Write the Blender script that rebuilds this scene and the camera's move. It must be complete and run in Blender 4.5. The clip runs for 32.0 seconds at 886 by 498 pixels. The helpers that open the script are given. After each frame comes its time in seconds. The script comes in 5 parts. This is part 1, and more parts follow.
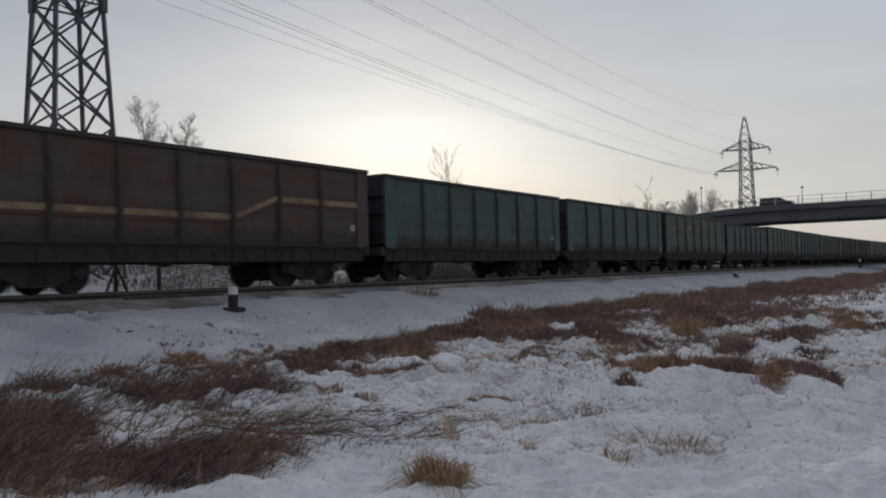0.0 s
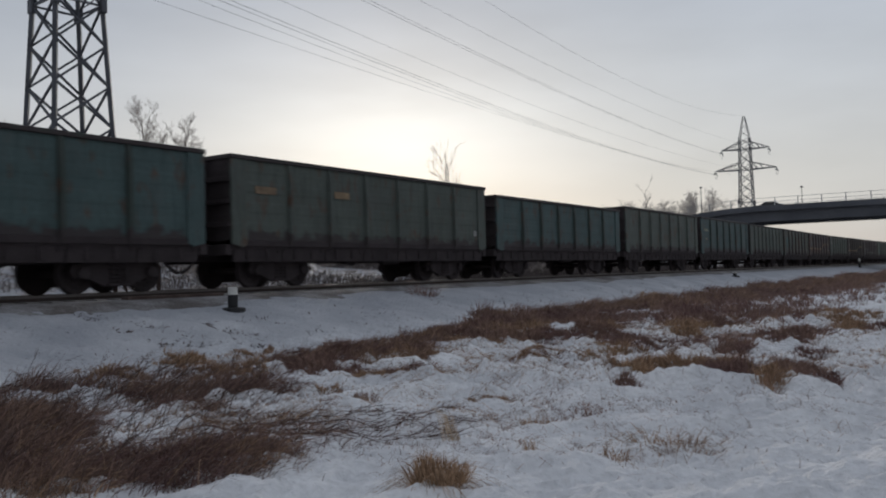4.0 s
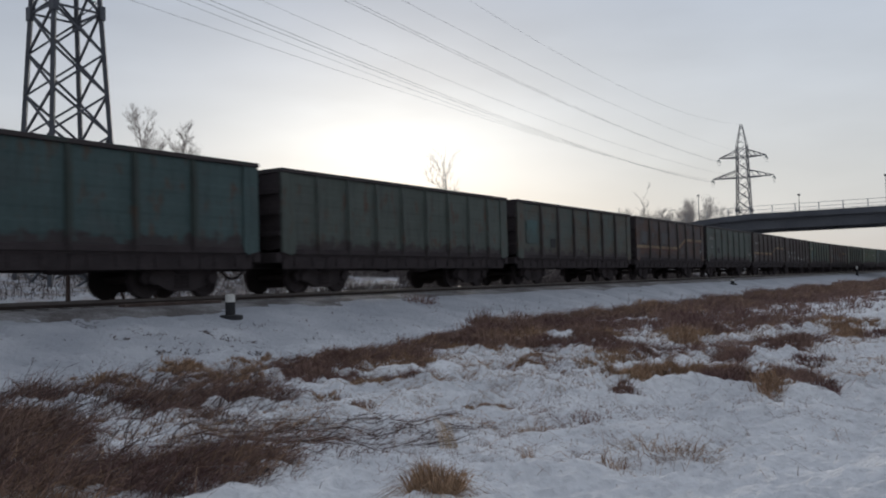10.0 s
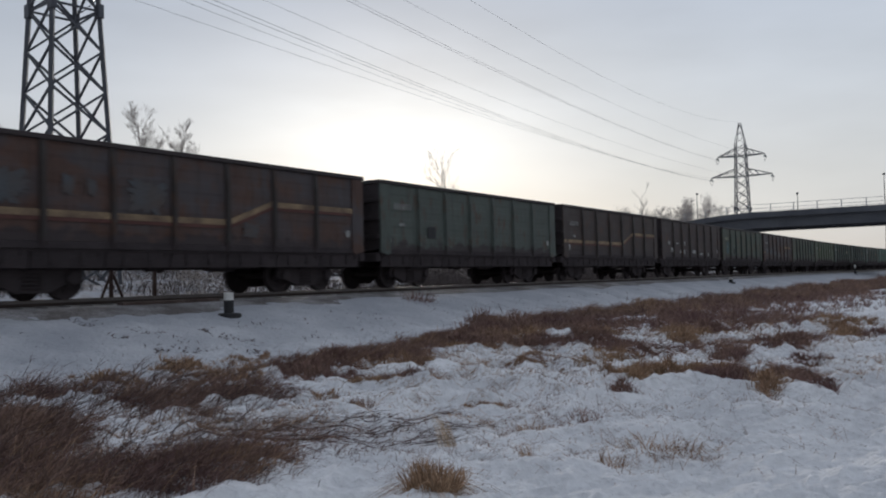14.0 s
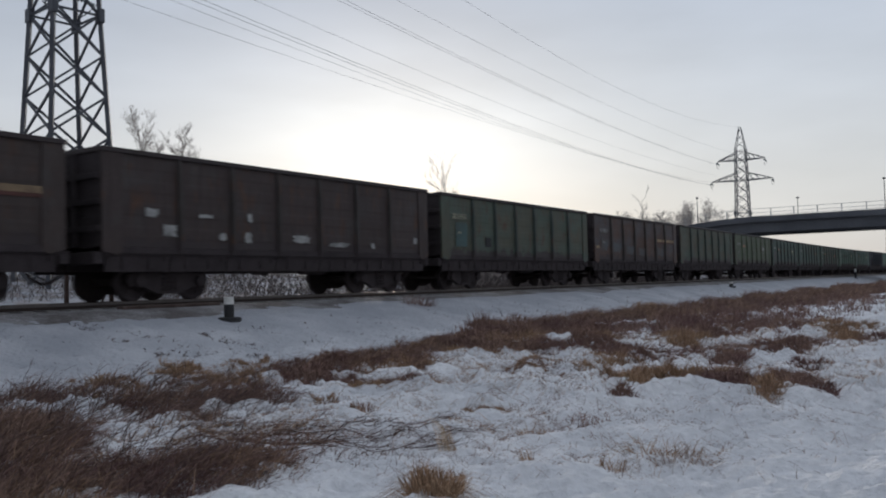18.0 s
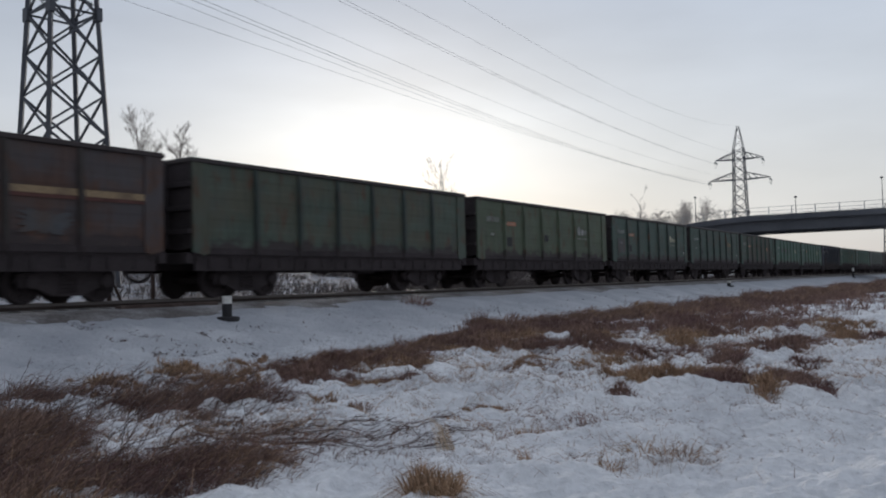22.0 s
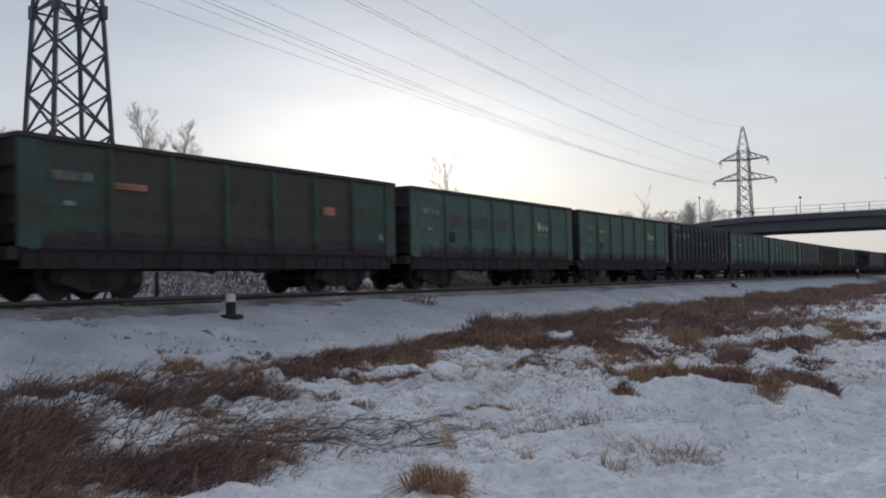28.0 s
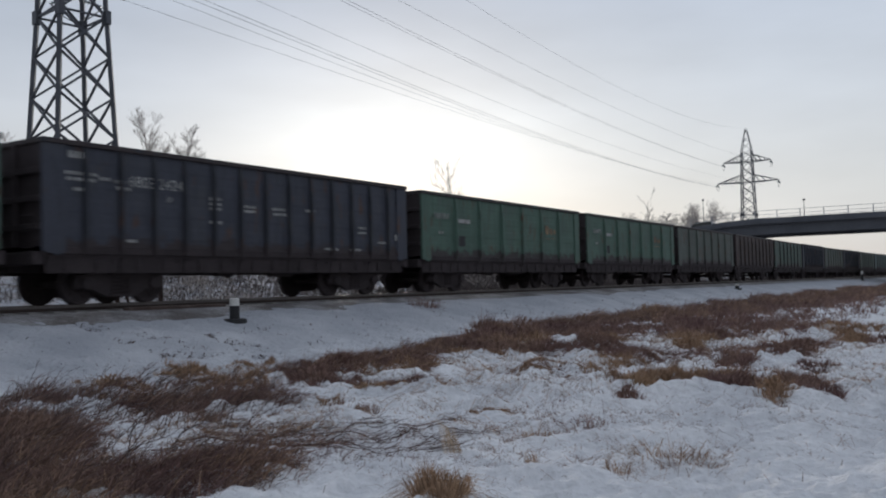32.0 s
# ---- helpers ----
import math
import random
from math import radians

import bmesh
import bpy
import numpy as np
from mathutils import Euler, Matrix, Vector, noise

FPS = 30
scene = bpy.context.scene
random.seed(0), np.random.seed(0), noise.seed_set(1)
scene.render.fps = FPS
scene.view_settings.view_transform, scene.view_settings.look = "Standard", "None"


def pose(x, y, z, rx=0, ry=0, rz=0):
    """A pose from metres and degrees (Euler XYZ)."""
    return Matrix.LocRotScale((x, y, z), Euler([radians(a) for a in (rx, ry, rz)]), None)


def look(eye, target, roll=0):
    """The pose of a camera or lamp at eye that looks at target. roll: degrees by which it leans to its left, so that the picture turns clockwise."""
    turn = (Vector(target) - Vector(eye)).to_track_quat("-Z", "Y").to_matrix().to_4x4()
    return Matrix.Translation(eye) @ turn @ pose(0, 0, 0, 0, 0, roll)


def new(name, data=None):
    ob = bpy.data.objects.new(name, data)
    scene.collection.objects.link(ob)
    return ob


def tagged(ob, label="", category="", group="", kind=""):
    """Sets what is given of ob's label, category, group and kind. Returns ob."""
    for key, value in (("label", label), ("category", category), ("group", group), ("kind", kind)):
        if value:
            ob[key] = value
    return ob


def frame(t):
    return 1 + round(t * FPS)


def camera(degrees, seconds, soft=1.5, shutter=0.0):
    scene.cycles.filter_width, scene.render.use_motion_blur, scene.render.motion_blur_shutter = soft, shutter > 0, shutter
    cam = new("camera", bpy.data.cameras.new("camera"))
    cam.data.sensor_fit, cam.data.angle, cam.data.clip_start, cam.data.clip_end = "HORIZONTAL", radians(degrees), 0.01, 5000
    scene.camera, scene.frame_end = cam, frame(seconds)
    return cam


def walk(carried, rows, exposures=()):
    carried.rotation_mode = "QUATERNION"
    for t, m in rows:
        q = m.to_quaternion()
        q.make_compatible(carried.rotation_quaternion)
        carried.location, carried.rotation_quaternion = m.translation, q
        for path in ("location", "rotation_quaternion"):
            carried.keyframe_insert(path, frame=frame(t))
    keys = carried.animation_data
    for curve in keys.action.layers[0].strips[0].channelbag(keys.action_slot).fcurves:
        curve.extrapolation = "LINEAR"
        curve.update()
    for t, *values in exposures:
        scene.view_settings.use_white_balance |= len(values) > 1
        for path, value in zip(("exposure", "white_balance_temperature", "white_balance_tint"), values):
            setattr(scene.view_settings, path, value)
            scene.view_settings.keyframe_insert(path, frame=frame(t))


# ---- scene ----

EYE = Vector((0.0, 0.0, 1.5))


def aim(yaw, tilt, lean):
    """The hand-held camera stands still and only turns."""
    y, p = radians(yaw), radians(tilt)
    way = Vector((math.sin(y) * math.cos(p), math.cos(y) * math.cos(p), math.sin(p)))
    return look(EYE, EYE + way, -lean)


cam = camera(53.9, 32.0, 2.0, 0.4)
walk(cam, [
    (0, aim(0.09, 1.61, 1.53)),
    (0.5, aim(-0.01, 1.70, 1.49)),
    (1, aim(-0.05, 1.87, 1.64)),
    (1.5, aim(0.06, 1.73, 1.74)),
    (2, aim(0.10, 1.69, 1.68)),
    (2.5, aim(0.17, 1.54, 1.56)),
    (3, aim(0.16, 1.55, 1.54)),
    (3.5, aim(0.07, 1.57, 1.61)),
    (5.5, aim(0.56, 1.89, 1.38)),
    (6, aim(0.76, 2.00, 1.45)),
    (6.5, aim(0.52, 2.07, 1.26)),
    (7, aim(0.40, 2.16, 1.34)),
    (7.5, aim(0.51, 2.16, 1.41)),
    (8, aim(0.55, 1.99, 1.36)),
    (8.5, aim(0.43, 2.11, 1.27)),
    (9, aim(0.39, 2.08, 1.25)),
    (9.5, aim(0.18, 1.98, 1.46)),
    (10, aim(0.27, 2.10, 1.54)),
    (10.5, aim(0.37, 2.12, 1.51)),
    (11, aim(0.45, 1.90, 1.53)),
    (11.5, aim(0.32, 1.92, 1.45)),
    (12, aim(0.33, 1.90, 1.39)),
    (12.5, aim(0.29, 1.94, 1.32)),
    (13, aim(0.28, 1.96, 1.39)),
    (13.5, aim(0.33, 1.96, 1.40)),
    (14, aim(0.36, 1.99, 1.49)),
    (14.5, aim(0.28, 2.05, 1.34)),
    (16.5, aim(0.33, 2.09, 1.47)),
    (17, aim(0.32, 2.31, 1.40)),
    (17.5, aim(0.34, 2.20, 1.41)),
    (18, aim(0.35, 2.26, 1.48)),
    (18.5, aim(0.45, 2.18, 1.40)),
    (19, aim(0.45, 2.24, 1.42)),
    (19.5, aim(0.44, 2.23, 1.53)),
    (20, aim(0.48, 2.26, 1.53)),
    (20.5, aim(0.46, 2.29, 1.41)),
    (21, aim(0.40, 2.23, 1.47)),
    (21.5, aim(0.44, 2.29, 1.53)),
    (22, aim(0.47, 2.21, 1.50)),
    (22.5, aim(0.42, 2.22, 1.34)),
    (23, aim(0.34, 2.13, 1.40)),
    (23.5, aim(0.27, 2.16, 1.42)),
    (24, aim(0.21, 2.22, 1.40)),
    (24.5, aim(0.26, 2.09, 1.37)),
    (25, aim(0.19, 2.06, 1.29)),
    (25.5, aim(0.17, 2.18, 1.41)),
    (27.5, aim(0.25, 2.12, 1.41)),
    (28, aim(0.22, 2.15, 1.22)),
    (28.5, aim(0.27, 2.32, 1.15)),
    (29, aim(0.26, 2.28, 1.21)),
    (29.5, aim(0.09, 2.43, 1.21)),
    (30, aim(0.09, 2.33, 1.39)),
    (30.5, aim(0.18, 2.45, 1.26)),
    (31, aim(0.23, 2.40, 1.17)),
    (31.5, aim(0.04, 2.39, 1.38)),
    (32, aim(0.00, 2.38, 1.40)),
], [(0, -0.18, 6380, 10), (3.5, -0.16, 6330, 10), (5.5, -0.11, 6270, 10), (9, -0.05, 6210, 10), (16, 0.01, 6160, 10), (32, 0.07, 6110, 10)])

# ---- light ----
SUN_AZ, SUN_EL = radians(-3.0), radians(9.0)
SUN_WAY = Vector((math.sin(SUN_AZ) * math.cos(SUN_EL), math.cos(SUN_AZ) * math.cos(SUN_EL), math.sin(SUN_EL)))


def make_world():
    w = bpy.data.worlds.new("winter_sky")
    scene.world = w
    w.use_nodes = True
    nt = w.node_tree
    nt.nodes.clear()
    n, ln = nt.nodes.new, nt.links.new
    out, bg = n("ShaderNodeOutputWorld"), n("ShaderNodeBackground")
    ln(bg.outputs[0], out.inputs[0])
    tc = n("ShaderNodeTexCoord")
    sep = n("ShaderNodeSeparateXYZ")
    ln(tc.outputs["Generated"], sep.inputs[0])
    ramp = n("ShaderNodeValToRGB")
    el = ramp.color_ramp.elements
    el[0].position, el[0].color = 0.0, (0.49, 0.47, 0.45, 1)
    el[1].position, el[1].color = 0.10, (0.55, 0.545, 0.535, 1)
    for p, c in ((0.2, (0.50, 0.52, 0.55, 1)), (0.34, (0.405, 0.445, 0.515, 1)), (0.55, (0.44, 0.47, 0.525, 1)), (1.0, (0.47, 0.49, 0.535, 1))):
        e = el.new(p)
        e.color = c
    ln(sep.outputs[2], ramp.inputs[0])
    # thin cloud, stretched along the horizon
    mp = n("ShaderNodeMapping")
    mp.inputs["Scale"].default_value = (1.4, 1.4, 5.0)
    ln(tc.outputs["Generated"], mp.inputs[0])
    cl = n("ShaderNodeTexNoise")
    cl.inputs["Scale"].default_value, cl.inputs["Detail"].default_value = 2.2, 5
    ln(mp.outputs[0], cl.inputs["Vector"])
    cr = n("ShaderNodeMapRange")
    cr.inputs[1].default_value, cr.inputs[2].default_value = 0.3, 0.7
    cr.inputs[3].default_value, cr.inputs[4].default_value = 0.90, 1.08
    ln(cl.outputs[0], cr.inputs[0])
    mul = n("ShaderNodeVectorMath")
    mul.operation = "MULTIPLY"
    ln(ramp.outputs[0], mul.inputs[0])
    ln(cr.outputs[0], mul.inputs[1])
    # the veiled sun: glow spread along the cloud layer, wide and narrow
    warp = n("ShaderNodeTexNoise")
    warp.inputs["Scale"].default_value, warp.inputs["Detail"].default_value = 5.0, 4
    ln(mp.outputs[0], warp.inputs["Vector"])
    across = n("ShaderNodeVectorMath")
    across.operation = "DOT_PRODUCT"
    across.inputs[1].default_value = (math.cos(SUN_AZ), -math.sin(SUN_AZ), 0)
    ln(tc.outputs["Generated"], across.inputs[0])
    ahead = n("ShaderNodeVectorMath")
    ahead.operation = "DOT_PRODUCT"
    ahead.inputs[1].default_value = (math.sin(SUN_AZ), math.cos(SUN_AZ), 0)
    ln(tc.outputs["Generated"], ahead.inputs[0])

    def math_node(op, a, b=None, c=None):
        m = n("ShaderNodeMath")
        m.operation = op
        for k, v in enumerate((a, b, c)):
            if v is None:
                continue
            if isinstance(v, (int, float)):
                m.inputs[k].default_value = v
            else:
                ln(v, m.inputs[k])
        return m.outputs[0]

    side = math_node("MULTIPLY_ADD", ahead.outputs["Value"], 0.12, 0.90)
    dim = n("ShaderNodeVectorMath")
    dim.operation = "SCALE"
    ln(mul.outputs[0], dim.inputs[0])
    ln(side, dim.inputs["Scale"])
    front = math_node("GREATER_THAN", ahead.outputs["Value"], 0.0)
    shift = math_node("MULTIPLY_ADD", warp.outputs[0], 0.06, -0.03)
    total = dim.outputs[0]
    for wide, high, lift, off, colour in ((0.15, 0.060, 0.0, 0.0, (0.165, 0.172, 0.166)), (0.28, 0.105, 0.015, 0.0, (0.155, 0.160, 0.150)), (0.5, 0.3, 0.0, 0.42, (0.060, 0.060, 0.055))):
        dx = math_node("DIVIDE", math_node("ADD", math_node("SUBTRACT", across.outputs["Value"], off), shift), wide)
        dz = math_node("DIVIDE", math_node("ADD", math_node("SUBTRACT", sep.outputs[2], SUN_WAY.z - lift), shift), high)
        e = math_node("EXPONENT", math_node("MULTIPLY", math_node("ADD", math_node("MULTIPLY", dx, dx), math_node("MULTIPLY", dz, dz)), -1.0))
        sc = n("ShaderNodeVectorMath")
        sc.operation = "SCALE"
        sc.inputs[0].default_value = colour
        ln(math_node("MULTIPLY", e, front), sc.inputs["Scale"])
        ad = n("ShaderNodeVectorMath")
        ln(total, ad.inputs[0])
        ln(sc.outputs[0], ad.inputs[1])
        total = ad.outputs[0]
    # clear sky above the veil
    sky = n("ShaderNodeTexSky")
    sky.sky_type, sky.sun_disc = "NISHITA", False
    sky.sun_elevation, sky.sun_rotation = SUN_EL, SUN_AZ
    ss = n("ShaderNodeVectorMath")
    ss.operation = "SCALE"
    ss.inputs["Scale"].default_value = 0.008
    ln(sky.outputs[0], ss.inputs[0])
    ad = n("ShaderNodeVectorMath")
    ln(total, ad.inputs[0])
    ln(ss.outputs[0], ad.inputs[1])
    ln(ad.outputs[0], bg.inputs[0])
    bg.inputs[1].default_value = 1.0


make_world()
sun = new("sun", bpy.data.lights.new("sun", "SUN"))
sun.data.energy, sun.data.angle, sun.data.color = 2.0, radians(11), (1.0, 0.90, 0.78)
sun.matrix_world = look(SUN_WAY * 200, (0, 0, 0))


# ---- materials ----
def material(name, colour, rough=0.8, metal=0.0, vary=0.25, scale=6.0, bump=0.3, dist=0.01, tint=None, island=False, spec=0.3):
    """A surface with variation at two scales, relief, and a second colour in stains."""
    m = bpy.data.materials.new(name)
    m.use_nodes = True
    nt = m.node_tree
    n, ln = nt.nodes.new, nt.links.new
    b = nt.nodes["Principled BSDF"]
    b.inputs["Metallic"].default_value = metal
    b.inputs["Specular IOR Level"].default_value = spec
    tc, oi = n("ShaderNodeTexCoord"), n("ShaderNodeObjectInfo")
    off = n("ShaderNodeVectorMath")
    off.operation = "MULTIPLY_ADD"
    off.inputs[1].default_value = (31, 17, 23)
    ln(oi.outputs["Random"], off.inputs[0])
    ln(tc.outputs["Object"], off.inputs[2])
    big, fine = n("ShaderNodeTexNoise"), n("ShaderNodeTexNoise")
    big.inputs["Scale"].default_value, big.inputs["Detail"].default_value = scale * 0.25, 4
    fine.inputs["Scale"].default_value, fine.inputs["Detail"].default_value = scale * 4, 6
    ln(off.outputs[0], big.inputs["Vector"])
    ln(off.outputs[0], fine.inputs["Vector"])
    c2 = tint or tuple(c * (1 - vary) for c in colour)
    mix = n("ShaderNodeMix")
    mix.data_type = "RGBA"
    mix.inputs[6].default_value, mix.inputs[7].default_value = (*colour, 1), (*c2, 1)
    mr = n("ShaderNodeMapRange")
    mr.inputs[1].default_value, mr.inputs[2].default_value = 0.38, 0.66
    ln(big.outputs[0], mr.inputs[0])
    ln(mr.outputs[0], mix.inputs[0])
    hsv = n("ShaderNodeHueSaturation")
    mv = n("ShaderNodeMapRange")
    mv.inputs[1].default_value, mv.inputs[2].default_value = 0.25, 0.75
    mv.inputs[3].default_value, mv.inputs[4].default_value = 1 - vary, 1 + vary
    ln(fine.outputs[0], mv.inputs[0])
    last = mv.outputs[0]
    if island:
        gi = n("ShaderNodeNewGeometry")
        mi = n("ShaderNodeMapRange")
        mi.inputs[3].default_value, mi.inputs[4].default_value = 0.55, 1.45
        ln(gi.outputs["Random Per Island"], mi.inputs[0])
        mm = n("ShaderNodeMath")
        mm.operation = "MULTIPLY"
        ln(last, mm.inputs[0])
        ln(mi.outputs[0], mm.inputs[1])
        last = mm.outputs[0]
    ln(last, hsv.inputs["Value"])
    ln(mix.outputs[2], hsv.inputs["Color"])
    ln(hsv.outputs[0], b.inputs["Base Color"])
    rr = n("ShaderNodeMapRange")
    rr.inputs[3].default_value, rr.inputs[4].default_value = max(0, rough - 0.12), min(1, rough + 0.12)
    ln(fine.outputs[0], rr.inputs[0])
    ln(rr.outputs[0], b.inputs["Roughness"])
    if bump:
        bp = n("ShaderNodeBump")
        bp.inputs["Strength"].default_value, bp.inputs["Distance"].default_value = bump, dist
        ln(fine.outputs[0], bp.inputs["Height"])
        ln(bp.outputs[0], b.inputs["Normal"])
    return m


def paint(name, colour, rust=(0.09, 0.045, 0.028), patch=None, worn=0.5):
    """Old wagon paint: faded patches, rust blotches, streaks running down, coal dirt splashed on the foot of the side."""
    m = material(name, colour, 0.62, 0.0, 0.16, 3.0, 0.25, 0.006, spec=0.25)
    nt = m.node_tree
    n, ln = nt.nodes.new, nt.links.new
    b = nt.nodes["Principled BSDF"]
    base = b.inputs["Base Color"].links[0].from_socket
    tc, oi = n("ShaderNodeTexCoord"), n("ShaderNodeObjectInfo")
    off = n("ShaderNodeVectorMath")
    off.operation = "MULTIPLY_ADD"
    off.inputs[1].default_value = (3, 41, 0)
    ln(oi.outputs["Random"], off.inputs[0])
    ln(tc.outputs["Object"], off.inputs[2])

    def layer(prev, colour2, scl, vec, lo, hi, top, src=None):
        if src is None:
            mp = n("ShaderNodeMapping")
            mp.inputs["Scale"].default_value = vec
            ln(off.outputs[0], mp.inputs[0])
            t = n("ShaderNodeTexNoise")
            t.inputs["Scale"].default_value, t.inputs["Detail"].default_value = scl, 7
            ln(mp.outputs[0], t.inputs["Vector"])
            src = t.outputs[0]
        r = n("ShaderNodeMapRange")
        r.inputs[1].default_value, r.inputs[2].default_value, r.inputs[4].default_value = lo, hi, top
        ln(src, r.inputs[0])
        x = n("ShaderNodeMix")
        x.data_type = "RGBA"
        x.inputs[7].default_value = (*colour2, 1)
        ln(r.outputs[0], x.inputs[0])
        ln(prev, x.inputs[6])
        return x.outputs[2]

    c = base
    if patch:
        c = layer(c, patch, 0.9, (1, 0.7, 1.6), 0.42, 0.60, 0.75)
    c = layer(c, tuple(0.35 * v + 0.05 for v in colour), 1.6, (1, 1, 0.8), 0.5, 0.7, 0.5)
    c = layer(c, rust, 3.0, (1, 1, 0.5), 0.62 - 0.1 * worn, 0.72, 0.85)
    c = layer(c, tuple(0.4 * v for v in colour), 3.5, (1, 4, 0.3), 0.50, 0.70, 0.5)
    # splashed coal dirt with a ragged edge
    sep = n("ShaderNodeSeparateXYZ")
    ln(tc.outputs["Object"], sep.inputs[0])
    t = n("ShaderNodeTexNoise")
    t.inputs["Scale"].default_value, t.inputs["Detail"].default_value = 2.6, 8
    ln(off.outputs[0], t.inputs["Vector"])
    ma = n("ShaderNodeMath")
    ma.operation = "MULTIPLY_ADD"
    ma.inputs[1].default_value = -0.9
    ln(t.outputs[0], ma.inputs[0])
    ln(sep.outputs[2], ma.inputs[2])
    c = layer(c, (0.046, 0.036, 0.037), 1, None, -0.20, -0.34, 0.93, ma.outputs[0])
    ln(c, b.inputs["Base Color"])
    return m


SNOW = material("snow", (0.80, 0.803, 0.818), 0.8, 0, 0.13, 3.0, 0.9, 0.08, tint=(0.66, 0.667, 0.69), spec=0.2)


def grey_by_track(m):
    """Greys the snow beside the line, in ragged drifts."""
    nt = m.node_tree
    n, ln = nt.nodes.new, nt.links.new
    b = nt.nodes["Principled BSDF"]
    base = b.inputs["Base Color"].links[0].from_socket
    tc, dot = n("ShaderNodeTexCoord"), n("ShaderNodeVectorMath")
    dot.operation = "DOT_PRODUCT"
    dot.inputs[1].default_value = (math.cos(0.575), -math.sin(0.575), 0)
    ln(tc.outputs["Object"], dot.inputs[0])
    t = n("ShaderNodeTexNoise")
    t.inputs["Scale"].default_value, t.inputs["Detail"].default_value = 0.7, 8
    ln(tc.outputs["Object"], t.inputs["Vector"])
    ma = n("ShaderNodeMath")
    ma.operation = "MULTIPLY_ADD"
    ma.inputs[1].default_value = 9.0
    ln(t.outputs[0], ma.inputs[0])
    ln(dot.outputs["Value"], ma.inputs[2])
    r = n("ShaderNodeMapRange")
    r.inputs[1].default_value, r.inputs[2].default_value, r.inputs[3].default_value, r.inputs[4].default_value = -11.0, -3.0, 1.0, 0.0
    ln(ma.outputs[0], r.inputs[0])
    x = n("ShaderNodeMix")
    x.data_type = "RGBA"
    x.inputs[7].default_value = (0.37, 0.385, 0.42, 1)
    ln(r.outputs[0], x.inputs[0])
    ln(base, x.inputs[6])
    # behind the line the thin snow lets dead growth show through
    g = n("ShaderNodeTexNoise")
    g.inputs["Scale"].default_value, g.inputs["Detail"].default_value = 1.1, 10
    ln(tc.outputs["Object"], g.inputs["Vector"])
    gr = n("ShaderNodeMapRange")
    gr.inputs[1].default_value, gr.inputs[2].default_value, gr.inputs[4].default_value = 0.44, 0.60, 0.80
    ln(g.outputs[0], gr.inputs[0])
    far = n("ShaderNodeMapRange")
    far.inputs[1].default_value, far.inputs[2].default_value = -20.8, -22.0
    ln(dot.outputs["Value"], far.inputs[0])
    both = n("ShaderNodeMath")
    both.operation = "MULTIPLY"
    ln(gr.outputs[0], both.inputs[0])
    ln(far.outputs[0], both.inputs[1])
    y = n("ShaderNodeMix")
    y.data_type = "RGBA"
    y.inputs[7].default_value = (0.25, 0.215, 0.20, 1)
    ln(both.outputs[0], y.inputs[0])
    ln(x.outputs[2], y.inputs[6])
    ln(y.outputs[2], b.inputs["Base Color"])


grey_by_track(SNOW)
BALLAST = material("ballast_dusted_with_snow", (0.13, 0.118, 0.115), 0.95, 0, 0.40, 4.0, 0.9, 0.05, tint=(0.30, 0.295, 0.30))
# dusty underframe steel; on the wagon ends the same dark stands for shade
BLACK = material("coal_dusted_and_end_shade_steel", (0.052, 0.042, 0.044), 0.95, 0.0, 0.3, 5.0, 0.4, 0.006)
STEEL = material("rolled_rail_steel", (0.13, 0.115, 0.11), 0.5, 0.8, 0.2, 8.0, 0.1, 0.002)
RUST = material("rusty_rail_side", (0.055, 0.042, 0.037), 0.85, 0.2, 0.3, 8.0, 0.3, 0.004)
CONCRETE = material("grey_bridge_concrete", (0.125, 0.13, 0.145), 0.9, 0, 0.12, 0.9, 0.3, 0.01, tint=(0.09, 0.094, 0.108))
TIE = material("concrete_sleeper", (0.26, 0.25, 0.24), 0.9, 0, 0.2, 5.0, 0.4, 0.01)
ASPHALT = material("road_asphalt", (0.05, 0.05, 0.052), 0.9, 0, 0.2, 3.0, 0.3, 0.01)
GALV = material("weathered_galvanised_steel", (0.10, 0.105, 0.12), 0.6, 0.4, 0.2, 4.0, 0.15, 0.003)
RAILING = material("pale_painted_railing", (0.45, 0.46, 0.48), 0.6, 0.1, 0.15, 4.0, 0.15, 0.003)
WIRE = material("aluminium_cable", (0.10, 0.10, 0.11), 0.5, 0.5, 0.1, 4.0, 0)
GLASSY = material("insulator_glass", (0.12, 0.15, 0.16), 0.2, 0, 0.1, 4.0, 0, spec=0.6)
MAT_BROWN = material("matted_weed_and_its_shade", (0.118, 0.076, 0.072), 0.95, 0, 0.3, 3.0, 0, tint=(0.18, 0.128, 0.110), island=True)
PALE_STRAW = material("pale_dry_straw", (0.52, 0.41, 0.30), 0.9, 0, 0.2, 6.0, 0, tint=(0.40, 0.29, 0.20), island=True)
STRAW = material("dry_yellow_grass", (0.37, 0.245, 0.155), 0.9, 0, 0.25, 4.0, 0, tint=(0.27, 0.175, 0.118), island=True)
WEED = material("dry_brown_weed", (0.172, 0.103, 0.094), 0.9, 0, 0.3, 3.2, 0, tint=(0.27, 0.176, 0.134), island=True)
STALK = material("dark_dead_stalk", (0.125, 0.082, 0.070), 0.9, 0, 0.3, 4.0, 0, island=True)
SCRUBBY = material("greyed_scrub", (0.125, 0.105, 0.10), 0.95, 0, 0.3, 4.0, 0, island=True)
BLUE = material("faded_blue_paint_patch", (0.068, 0.074, 0.082), 0.6, 0, 0.3, 6.0, 0.1, 0.003, tint=(0.078, 0.058, 0.050))
